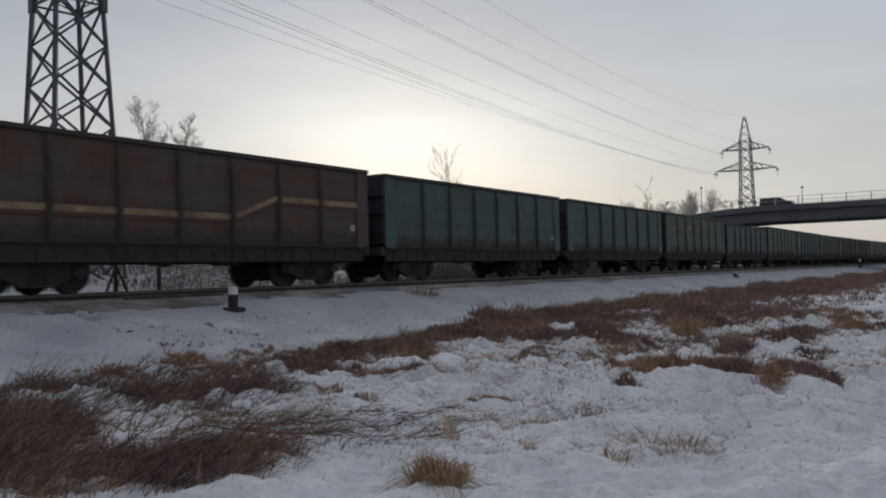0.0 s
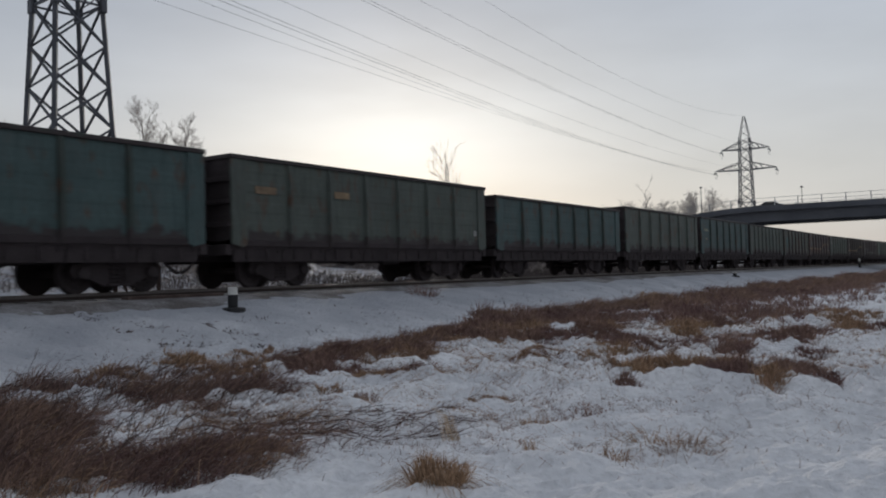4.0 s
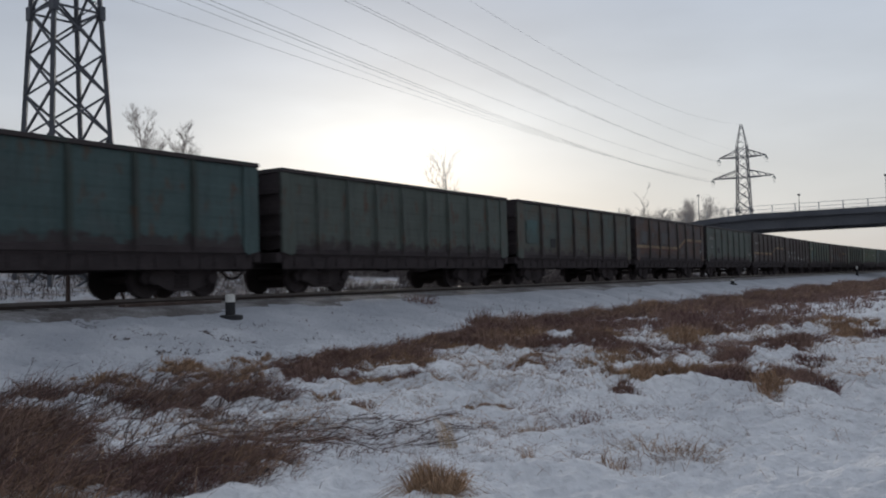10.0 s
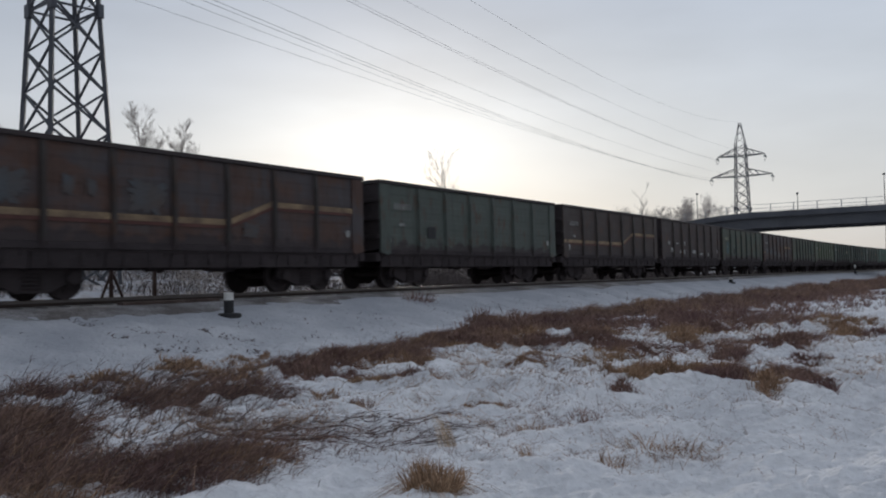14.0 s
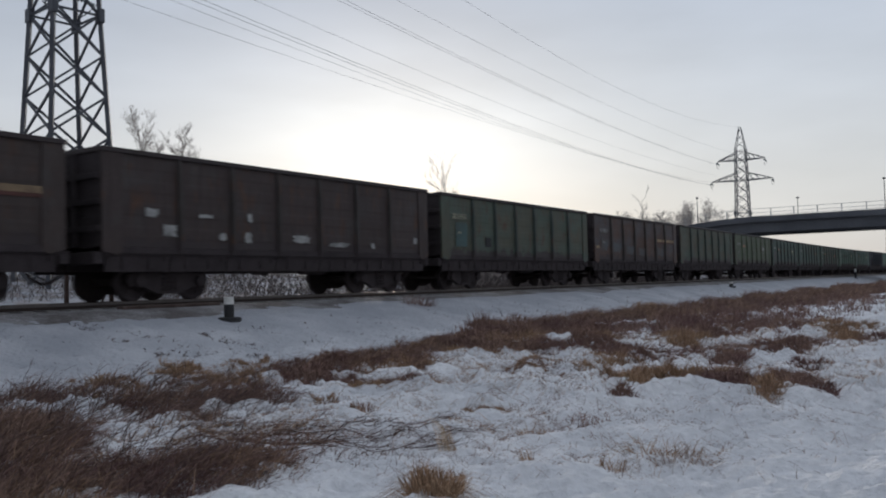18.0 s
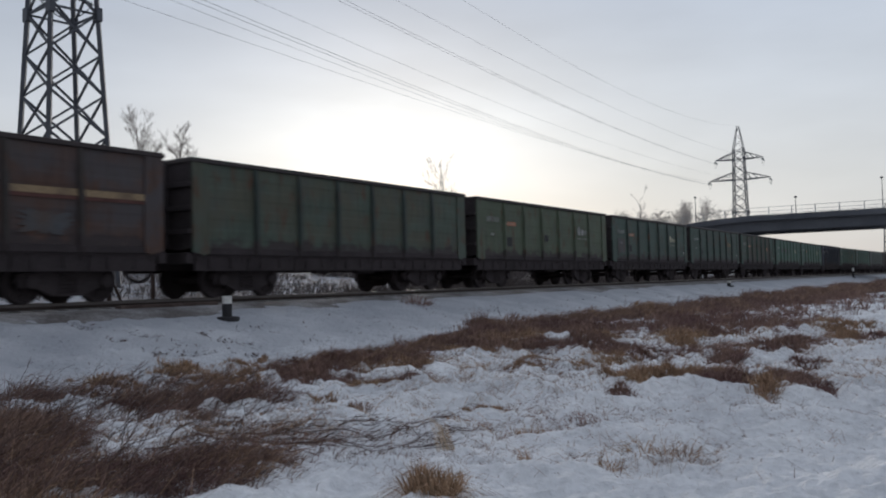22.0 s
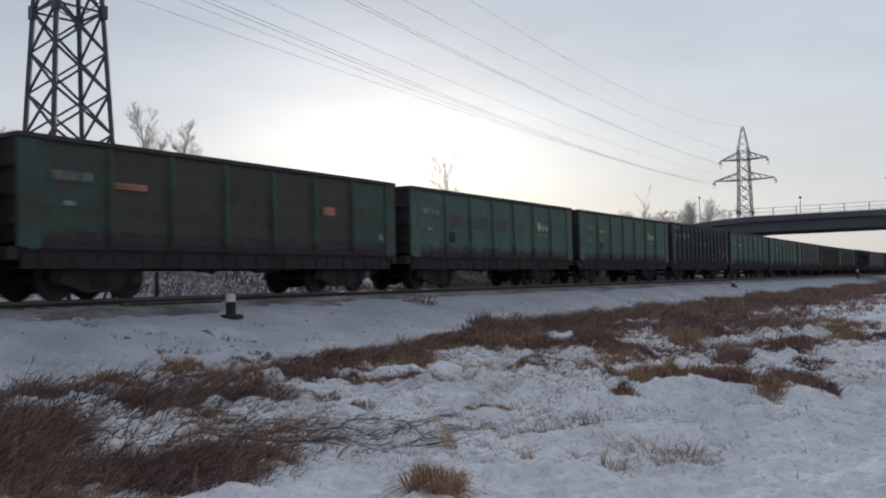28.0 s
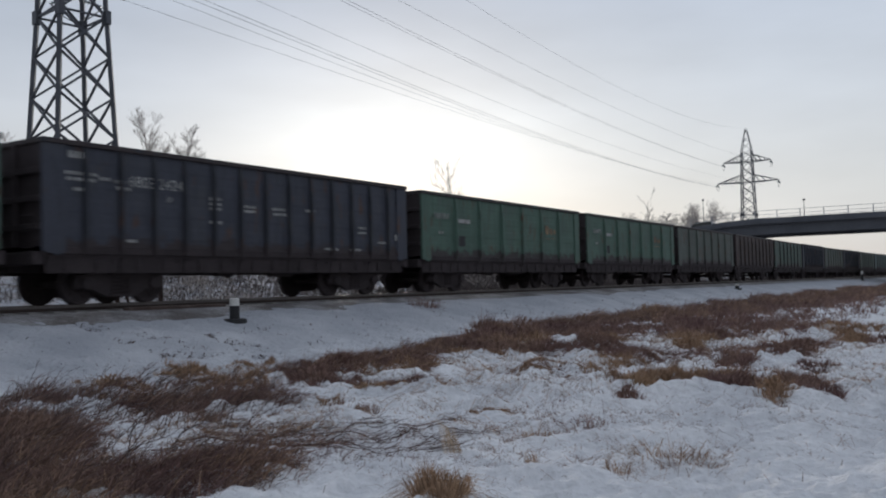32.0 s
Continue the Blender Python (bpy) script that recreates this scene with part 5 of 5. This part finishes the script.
# brown tussocks: centre, half sizes, turn, how many, height
TUSSOCKS = [(10.53, 31.3, 2.54, 11.94, -0.32, 300, 0.42),
    (20.64, 45.49, 2.69, 17.41, -0.43, 300, 0.46),
    (6.99, 25.79, 0.81, 4.9, -0.26, 150, 0.38),
    (3.94, 23.56, 0.76, 2.2, -0.17, 68, 0.34),
    (2.95, 18.39, 0.71, 1.33, -0.16, 47, 0.24),
    (3.41, 17.13, 0.44, 1.16, -0.2, 25, 0.22),
    (5.19, 24.42, 0.78, 2.38, -0.21, 76, 0.34),
    (6.71, 17.07, 0.52, 1.35, -0.37, 65, 0.26),
    (4.9, 14.8, 0.29, 0.99, -0.32, 21, 0.22),
    (3.62, 11.2, 0.36, 0.5, -0.31, 30, 0.27),
    (4.61, 11.49, 0.2, 0.73, -0.38, 16, 0.22),
    (4.61, 10.49, 0.15, 0.46, -0.41, 8, 0.2),
    (8.96, 17.91, 0.21, 1.24, -0.46, 19, 0.26),
    (5.48, 12.9, 0.24, 0.54, -0.4, 6, 0.16),
    (2.11, 10.21, 0.18, 0.27, -0.2, 4, 0.13),
    (-1.6, 15.25, 0.93, 0.9, 0.1, 63, 0.22),
    (-0.86, 16.12, 0.54, 1.01, 0.05, 44, 0.22),
    (-0.41, 14.81, 0.2, 0.75, 0.03, 16, 0.22),
    (-1.09, 12.71, 0.34, 0.49, 0.09, 10, 0.18),
    (-0.51, 12.54, 0.25, 0.47, 0.04, 8, 0.18),
    (-1.98, 13.45, 0.38, 1.02, 0.15, 22, 0.24),
    (0.23, 19.96, 0.74, 1.2, -0.01, 55, 0.24),
    (1.29, 22.57, 0.68, 2.67, -0.06, 102, 0.36),
    (2.45, 24.63, 0.74, 2.65, -0.1, 122, 0.42),
    (1.32, 18.84, 0.87, 1.23, -0.07, 60, 0.26),
    (2.11, 17.88, 0.58, 1.11, -0.12, 36, 0.22),
    (3.8, 15.58, 0.49, 0.86, -0.24, 15, 0.18),
    (8.89, 25.01, 2.3, 4.1, -0.34, 177, 0.4),
    (6.34, 20.91, 0.52, 1.58, -0.29, 25, 0.3)]
# yellow ones
STRAW_TUSSOCKS = [(5.5, 19.63, 0.39, 1.91, -0.27, 51, 0.3),
    (2.88, 12.1, 0.56, 0.7, -0.23, 36, 0.25),
    (3.59, 11.9, 0.38, 0.6, -0.29, 26, 0.26),
    (8.89, 19.12, 0.28, 1.39, -0.44, 37, 0.24),
    (9.84, 21.45, 0.7, 1.31, -0.43, 40, 0.26),
    (3.51, 19.52, 0.5, 1.34, -0.18, 29, 0.24),
    (1.56, 20.46, 0.81, 1.45, -0.08, 44, 0.3),
    (-4.3, 14.71, 0.46, 0.87, 0.28, 17, 0.22),
    (-3.2, 12.95, 0.53, 0.74, 0.24, 17, 0.2),
    (-0.98, 12.36, 0.49, 0.52, 0.08, 11, 0.14),
    (1.44, 14.15, 0.37, 0.52, -0.1, 9, 0.12),
    (0.49, 10.1, 0.29, 0.22, -0.05, 3, 0.1),
    (3.12, 15.21, 0.39, 0.71, -0.2, 12, 0.2),
    (-0.88, 14.63, 0.68, 0.83, 0.06, 17, 0.2),
    (8.63, 33.36, 1.3, 5.06, -0.25, 185, 0.36),
    (3.95, 10.5, 0.1, 0.71, -0.36, 13, 0.22),
    (-0.26, 18.52, 0.75, 1.18, 0.01, 27, 0.24),
    (-3.14, 15.58, 0.64, 0.64, 0.2, 10, 0.16),
    (-5.09, 13.08, 0.55, 0.79, 0.37, 13, 0.2),
    (-1.48, 10.77, 0.14, 0.3, 0.14, 3, 0.14),
    (-1.06, 10.02, 0.09, 0.17, 0.11, 3, 0.1),
    (2.03, 14.47, 0.74, 0.91, -0.14, 12, 0.14)]


def tussocks(name, rows, mat, label):
    """Clumps of drooping blades, each clump a small dome."""
    rng = np.random.default_rng(21)
    out = []
    for cx, cy, rx, ry, turn, count, height in rows:
        for k in range(count * 3 if cy < 24 else count):
            a, r = rng.uniform(0, 2 * np.pi), math.sqrt(rng.uniform(0, 1))
            lx, ly = r * math.cos(a) * rx * 1.1, r * math.sin(a) * ry * 1.1
            x, y = cx + lx * math.cos(turn) - ly * math.sin(turn), cy + lx * math.sin(turn) + ly * math.cos(turn)
            far = math.hypot(x, y)
            n = int(np.clip(700 / far, 14, 80) * rng.uniform(0.5, 1.3))
            size = height * rng.uniform(0.5, 1.3) * (1.3 - 0.6 * r)
            th = rng.uniform(0, 2 * np.pi, n)
            base = np.abs(rng.normal(0, 0.4, n)) * size
            h = size * rng.uniform(0.35, 1.0, n)
            ln = size * rng.uniform(0.15, 1.0, n)
            tw = th + rng.normal(0, 0.5, n)
            w = 0.0075 * max(1.0, far / 10) ** 0.6 * rng.uniform(0.5, 1.5, n)
            out.append(np.stack([x + base * np.cos(th), y + base * np.sin(th), np.zeros(n), ln * np.cos(tw) + 0.12 * h, ln * np.sin(tw), h, w, rng.uniform(-0.7, 0.7, n)], 1))
    it = np.concatenate(out)
    it[:, 2] = ground_z(it[:, 0], it[:, 1]) - 0.02
    tagged(blades(name, it, mat), label, "dry grass", kind="stuff")


# bits of weed on the smooth slope below the track
SPECKS = [(*on_track(s, 5.0)[:2], 5.0, 1.5, math.pi / 2 - 0.58, 420, 0.10) for s in (-8, -1, 6, 14, 22, 31, 41)]
# scrub on the bank behind the track
HIGH_SCRUB = [(*on_track(s, u)[:2], 10.0, 3.5, math.pi / 2 - 0.57, 5000, 1.0) for s in (44, 62, 82) for u in (-13.0, -20.0)] + [(*on_track(22, u)[:2], 10.0, 3.5, math.pi / 2 - 0.57, 2500, 0.6) for u in (-13.0, -20.0)] + [(*on_track(s, -16.0)[:2], 9.0, 4.5, math.pi / 2 - 0.57, 1500, 0.6) for s in (-14, 4)]
SCRUB = [(*on_track(s, -6.5)[:2], 9.0, 2.2, math.pi / 2 - 0.57, 22000, 0.9) for s in (27, 38, 55, 75, 95)] + [(*on_track(s, -6.5)[:2], 16.0, 2.6, math.pi / 2 - 0.57, 12000, 1.3) for s in (118, 145, 175, 205, 240, 280)]
PALE_SCRUB = [(*on_track(s, -7.0)[:2], 8.0, 2.2, math.pi / 2 - 0.58, 2600, 0.45) for s in (-8, 6, 20)] + [(*on_track(s, -4.4)[:2], 4.5, 1.1, math.pi / 2 - 0.58, n, 0.35) for s, n in ((-14, 5000), (-6, 4000), (2, 1500), (10, 1500))]


def field(name, rows, mat, label, ragged=0.5, lean=0.25, width=0.006, clear=6.3, wind=(0.15, 0.05)):
    items = np.concatenate([patch(*r, lean=lean, width=width, ragged=ragged, clear=clear, wind=wind) for r in rows])
    tagged(blades(name, items, mat), label, "dry grass", kind="stuff")


def windswept(name, rows, mat, label, seed, wind=0.15, droop=1.0):
    """Clumps of long curved blades bent over by the wind, in drifts with bare snow between them."""
    rng = np.random.default_rng(seed)
    verts, base = [], 0
    for cx, cy, rx, ry, turn, density, length, bare in rows:
        n = int(density * math.pi * rx * ry)
        a, r = rng.uniform(0, 2 * np.pi, n), np.sqrt(rng.uniform(0, 1, n))
        lx, ly = r * np.cos(a) * rx, r * np.sin(a) * ry
        x, y = cx + lx * math.cos(turn) - ly * math.sin(turn), cy + lx * math.sin(turn) + ly * math.cos(turn)
        drift = 0.62 * vnoise(x * 1.3 + 3, y * 0.9) + 0.38 * vnoise(x * 3.7, y * 3.1 + 5)
        keep = (drift + rng.uniform(-0.06, 0.06, n) > bare + 0.22 * r ** 3) & (from_track(x, y)[0] > 5.2)
        x, y, r = x[keep], y[keep], r[keep]
        far = np.hypot(x, y)
        count = np.clip(300 / far, 9, 34).astype(int)
        size = length * rng.uniform(0.5, 1.2, len(x)) * (1.1 - 0.4 * r)
        way = wind + rng.normal(0, 0.8, len(x))
        i = np.repeat(np.arange(len(x)), count)
        m = len(i)
        l = size[i] * rng.uniform(0.45, 1.15, m)
        bx, by = x[i] + rng.normal(0, 0.11, m) * (1 + size[i]), y[i] + rng.normal(0, 0.09, m) * (1 + size[i])
        p = np.stack([bx, by, ground_z(bx, by) - 0.02], 1)
        head = way[i] + rng.normal(0, 0.85, m)
        e0, e1 = rng.uniform(0.35, 1.4, m), rng.normal(-0.2, 0.5, m) * droop
        width = 0.0052 * np.maximum(1.0, far[i] / 9.0) ** 0.75 * rng.uniform(0.5, 1.5, m)
        spin = rng.normal(0, 1, (m, 3))
        rings = []
        for k in range(4):
            f = k / 3
            e = e0 * (1 - f) + e1 * f
            t = np.stack([np.cos(head) * np.cos(e), np.sin(head) * np.cos(e), np.sin(e)], 1)
            side = np.cross(t, spin)
            side *= (width * (1 - 0.85 * f ** 2) / 2 / np.maximum(np.linalg.norm(side, axis=1), 1e-6))[:, None]
            rings += [p - side, p + side]
            p = p + t * (l / 3)[:, None]
        verts.append(np.stack(rings, 1).reshape(-1, 3))
    v = np.concatenate(verts)
    b = (np.arange(len(v) // 8) * 8)[:, None, None]
    f = (b + np.array([[[0, 1, 3, 2], [2, 3, 5, 4], [4, 5, 7, 6]]])).reshape(-1, 4)
    tagged(put(name, raw(name, v.tolist(), f.tolist()), mat), label, "dry grass", kind="stuff")


windswept("weed_thicket", THICKET, WEED, "tangled dark brown dead weeds bent over by the wind", 31, 0.2)
# lower layer of weeds, its dark colour stands for shade beneath the thicket
windswept("weed_mat", [(*r[:5], r[5] * 0.8, r[6] * 0.7, r[7] - 0.04) for r in THICKET], MAT_BROWN, "matted dead weeds coloured dark as the shade under the thicket", 32, 0.1, 0.6)
windswept("dry_grass", BAND, WEED, "band of brown withered grass poking through snow", 33)
windswept("dark_grass", [(*r[:5], r[5] * 0.8, r[6] * 0.75, r[7]) for r in BAND], MAT_BROWN, "dark brown withered grass along the railway bank", 34)
windswept("pale_grass", [(*r[:5], r[5] * 0.35, r[6] * 1.1, r[7] + 0.12) for r in BAND + [(*q[:5], q[5] * 0.5, q[6], q[7]) for q in THICKET]], STRAW, "pale dry stems among the brown grass", 35)
windswept("loose_drifts", OUTLIERS, WEED, "ragged drifts of brown grass between snow mounds", 36)
tussocks("brown_tussocks", TUSSOCKS, WEED, "brown drooping tussocks of withered grass in snow")
tussocks("straw_tussocks", STRAW_TUSSOCKS, STRAW, "yellow drooping tussocks of dry grass in snow")
field("mottled_grass", [(*r[:5], r[5] * 2, r[6] * 0.9) for r in MOTTLE], STRAW, "thin pale grass showing through the snow mounds", 0.42, 0.4, 0.006)
field("brown_scrub", SCRUB, SCRUBBY, "tall greyish scrub on the bank behind the track", 0.08, 0.9, 0.009)
field("high_scrub", HIGH_SCRUB, SCRUBBY, "greyish brush covering the bank behind the railway", 0.15, 0.9, 0.012)
field("frosted_scrub", PALE_SCRUB, SCRUBBY, "pale frosted scrub on the snowy bank", 0.18, 0.9, 0.008)
field("snow_litter", SPECKS, STALK, "dead weed bits scattered over the snowy slope", 0.50, 0.2, 0.012, 3.8)
field("loose_stems", LOOSE, WEED, "scattered thin dead stems in the snow", 0.35, 0.55, 0.005)


def tuft(x, y, r, count, h, mat, label, lean=0.2, wind=(0.0, 0.0)):
    it = patch(x, y, r, r * 0.7, 0, count, h, lean, 0.006, wind, 0.0, 0.35, 3.0)
    it[:, 3:5] += (it[:, 0:2] - np.array([x, y])) * 0.8
    c = np.array([x, y, float(ground_z(x, y))])
    it[:, :3] -= c
    ob = blades("grass_tuft", it, mat)
    ob.location = c
    tagged(ob, label, "grass tuft", "tufts in the snow")


tuft(-0.07, 6.10, 0.17, 1000, 0.26, STRAW, "bushy yellow grass tuft in the snow", 0.28, (0.1, 0.0))


def sheaf(x, y, high, reach, count):
    """Stalks that rise from one foot and close to a point."""
    rng = np.random.default_rng(41)
    z = float(ground_z(x, y))
    f = rng.uniform(0.45, 1.0, count)
    bx, by = rng.normal(0, 0.05, count), rng.normal(0, 0.04, count)
    it = np.stack([bx, by, np.full(count, -0.03), reach * f - bx * 0.7, -by * 0.7, high * f + 0.42 * np.abs(reach * f), np.full(count, 0.0045), rng.uniform(-0.5, 0.5, count)], 1)
    ob = blades("grass_tuft", it, PALE_STRAW)
    ob.location = (x, y, z)
    tagged(ob, "pale upright grass stalks leaning to a point", "grass tuft", "tufts in the snow")


sheaf(0.06, 7.8, 0.36, -0.19, 44)
tuft(1.35, 7.05, 0.1, 60, 0.2, STRAW, "sparse bent straws in the snow", 0.2)
tuft(0.9, 8.6, 0.16, 90, 0.16, STRAW, "few pale straws poking from a snow lump", 0.2)
tuft(1.5, 8.9, 0.2, 110, 0.18, WEED, "thin brown weed sprigs on a snow lump", 0.22)
tuft(-0.9, 10.1, 0.12, 90, 0.2, WEED, "short upright brown weed stubs", 0.08)
tuft(-1.3, 10.6, 0.16, 120, 0.2, WEED, "short upright brown weed stubs", 0.08)
tuft(0.70, 7.3, 0.05, 40, 0.22, STRAW, "short stub of dead grass in the snow", 0.10, (-0.3, 0))
tuft(1.95, 7.5, 0.42, 300, 0.22, STRAW, "low twiggy weed in the snow", 0.6)
tuft(-0.7, 27.0, 0.5, 260, 0.34, WEED, "lone brown weed clump on smooth snow", 0.3)
tuft(1.15, 24.6, 0.3, 160, 0.6, WEED, "tall brown weed stems", 0.15)


def hollow_shade():
    # dark blades fill the hollows to stand for the shading inside them
    rng = np.random.default_rng(4)
    out = []
    for hx, hy, hr in PITS[:15]:
        n = 36
        x, y = hx + rng.normal(0, hr * 0.6, n), hy + rng.normal(0, hr * 0.6, n)
        th = rng.uniform(0, 2 * np.pi, n)
        h = rng.uniform(0.02, 0.09, n)
        out.append(np.stack([x, y, ground_z(x, y) - 0.01, 0.14 * np.cos(th), 0.14 * np.sin(th), h, np.full(n, 0.02), rng.uniform(-0.7, 0.7, n)], 1))
    tagged(blades("trodden_weeds", np.concatenate(out), STALK), "dark weed bits set in snow hollows as their shade", "dead weeds", kind="stuff")


hollow_shade()


def fallen_stalks():
    rng = random.Random(5)
    bm = bmesh.new()
    for k in range(130):
        x, y = rng.uniform(-2.7, 0.0), rng.uniform(7.6, 9.4)
        a = rng.gauss(0.0, 0.8)
        n, l = 4, rng.uniform(0.12, 0.75)
        pts, lift, bend = [], rng.uniform(0.0, 0.06), rng.uniform(-0.15, 0.15)
        for i in range(n + 1):
            f = i / n
            xx, yy = x + l * f * math.cos(a), y + l * f * math.sin(a) + bend * f * f + rng.uniform(-0.03, 0.03)
            pts.append((xx, yy, float(ground_z(xx, yy)) * 0.6 + 0.03 + lift * (0.5 + f)))
        tube(bm, pts, [0.0036, 0.0032, 0.0028, 0.0024, 0.0016], 4)
        for b in range(3):
            q = Vector(pts[rng.randint(1, 3)])
            tube(bm, [q, q + Vector((rng.uniform(-0.02, 0.16), rng.uniform(-0.1, 0.1), rng.uniform(-0.01, 0.07)))], [0.0028, 0.0015], 3)
    # a few long thick ones lie across the others
    for x, y, l, a in ((-2.6, 8.75, 1.7, 0.02), (-2.7, 8.0, 1.9, -0.12), (-2.3, 8.35, 1.5, 0.1), (-1.75, 7.15, 1.0, 0.75), (-1.9, 8.9, 1.3, -0.05), (-1.5, 8.1, 1.4, -0.16), (-2.2, 7.75, 1.2, 0.2), (-1.2, 8.7, 0.9, 0.06)):
        pts = []
        for i in range(9):
            xx, yy = x + l * i / 8 * math.cos(a), y + l * i / 8 * math.sin(a) + rng.uniform(-0.015, 0.015)
            pts.append((xx, yy, float(ground_z(xx, yy)) + 0.035 + 0.02 * math.sin(i * 1.3 + x)))
        tube(bm, pts, [0.0065 - 0.0005 * i for i in range(9)], 5)
    ob = part("fallen_stalks", bm, STALK, None)
    tagged(ob, "dark dead weed stalks lying flat on the snow", "dead stalks", kind="stuff")


fallen_stalks()


def tall_stalks():
    rng = random.Random(9)
    bm = bmesh.new()
    for k in range(260):
        x, y = rng.uniform(-5.8, -1.9), rng.uniform(5.9, 12.6)
        if x < -0.62 * y or x > -1.6 - 0.12 * (y - 6):
            continue
        h, l = rng.uniform(0.18, 0.46), rng.uniform(0.0, 0.5)
        z = float(ground_z(x, y))
        tube(bm, [(x, y, z - 0.02), (x + l * 0.3, y, z + h * 0.55), (x + l, y + 0.1 * rng.random(), z + h * 0.95)], [0.0045, 0.0035, 0.0015], 4)
        for b in range(5):
            f = rng.uniform(0.4, 1.0)
            p = Vector((x + l * f * f, y, z + h * f * 0.97))
            tube(bm, [p, p + Vector((rng.uniform(-0.05, 0.2), rng.uniform(-0.1, 0.1), rng.uniform(0.02, 0.14)))], [0.003, 0.0015], 3)
    ob = part("weed_stems", bm, STALK, None)
    tagged(ob, "tall branching dead weed stems leaning in the wind", "weeds", kind="stuff")


tall_stalks()


# ---- track markers ----
def marker(s, u, h, label):
    x, y, hd = on_track(s, u)
    z = float(ground_z(x, y))
    root = tagged(new("track_marker"), label, "marker post", "marker posts beside the track")
    root.location = (x, y, z)
    bm = bmesh.new()
    lathe(bm, [(-0.1, 0.30), (0.03, 0.28), (0.05, 0.2)], (0, 0, 0), "Z", 16)
    part("base_plate", bm, BLACKP, root, "dark round foot")
    bm = bmesh.new()
    lathe(bm, [(0.05, 0.115), (h * 0.66, 0.115)], (0, 0, 0), "Z", 14)
    part("post_foot", bm, BLACKP, root, "black lower half")
    bm = bmesh.new()
    lathe(bm, [(h * 0.66, 0.115), (h * 0.98, 0.112), (h, 0.09)], (0, 0, 0), "Z", 14)
    part("post_head", bm, WHITE, root, "white painted top")


marker(3.3, 3.5, 0.52, "short black and white marker post beside the track")
marker(47.5, 3.6, 0.32, "small white marker post beside the track")
marker(112.0, 3.6, 1.2, "small post beside the track far off")


# ---- beside and behind the track ----
def stay_post(s, u, h, braced, label):
    x, y, hd = on_track(s, u)
    root = tagged(new("fence_post"), label, "fence post", "old posts behind the track")
    root.location, root.rotation_euler = (x, y, float(ground_z(x, y))), (0, 0, -hd)
    bm = bmesh.new()
    tube(bm, [(0, 0, -0.2), (0.01, 0, h)], [0.075, 0.06], 8)
    part("post", bm, OLD_WOOD, root)
    for side in braced:
        bm = bmesh.new()
        tube(bm, [(0.05, side * 0.62, -0.1), (0.05, side * 0.03, h * 0.86)], [0.045, 0.04], 6)
        part("brace", bm, OLD_WOOD, root)


stay_post(5.8, -4.2, 1.35, (-1, 1), "dark braced wooden post behind the track")
stay_post(7.4, -4.2, 1.25, (), "dark wooden post behind the track")
stay_post(4.3, -4.2, 1.30, (), "dark wooden post behind the track")


def old_sleeper(s0, s1, u):
    x0, y0, hd = on_track(s0, u)
    root = tagged(new("old_sleeper"), "old dark wooden sleeper lying on the ballast along the rail", "sleeper")
    root.location, root.rotation_euler = (x0, y0, 1.08), (0, 0, -hd)
    bm = bmesh.new()
    box(bm, -0.12, 0.12, 0, s1 - s0, -0.03, 0.09, 0.02)
    part("beam", bm, OLD_WOOD, root)


old_sleeper(1.7, 4.6, 1.7)


# ---- what moves ----
def travelled(t):
    return 8.5504 * t + 0.03675 * t ** 2 - 0.00012 * t ** 3


def wagon_pose(s_near):
    mid = s_near + HALF
    x0, y0, _ = on_track(mid - 4.325)
    x1, y1, _ = on_track(mid + 4.325)
    return Matrix.LocRotScale(((x0 + x1) / 2, (y0 + y1) / 2, RAIL_Z), Euler((0, 0, -math.atan2(x1 - x0, y1 - y0))), None)


def motions():
    for i, (wagon, wheels) in enumerate(WAGONS):
        start = 11.818 + 14.06 * (i - 2)
        walk(wagon, [(t, wagon_pose(start - travelled(t))) for t in range(33)])
        # the wheels turn while the wagon is near
        ts = [k / 15 for k in range(481) if -22 < start - travelled(k / 15) < 34]
        if len(ts) > 2:
            lo, hi = ts[0], ts[-1]
            ts = sorted({0.0, *ts, 32.0})
            for wh in wheels:
                at = wh.location.copy()
                walk(wh, [(t, Matrix.LocRotScale(at, Euler((travelled(min(max(t, lo), hi)) / 0.475 % (2 * math.pi), 0, 0)), None)) for t in ts])
    for thing, t0, q0, v, lane in TRAFFIC:
        way = BDIR * (1 if v > 0 else -1)
        turn = math.atan2(-way.x, way.y)
        walk(thing, [(t, Matrix.LocRotScale(on_bridge(q0 + v * (t - t0), lane, DECK_Z - 0.259 - drop(q0 + v * (t - t0))), Euler((0, 0, turn)), None)) for t in [k / 4 for k in range(129)]])
        ts = [k / 30 for k in range(961) if -18 < q0 + v * (k / 30 - t0) < 42]
        lo, hi = ts[0], ts[-1]
        for wheel in [o for o in thing.children if o.name.startswith("wheel")]:
            at, r = wheel.location.copy(), wheel.location.z
            walk(wheel, [(t, Matrix.LocRotScale(at, Euler((-abs(v) * min(max(t, lo), hi) / r % (2 * math.pi), 0, 0)), None)) for t in sorted({0.0, *ts, 32.0})])


motions()
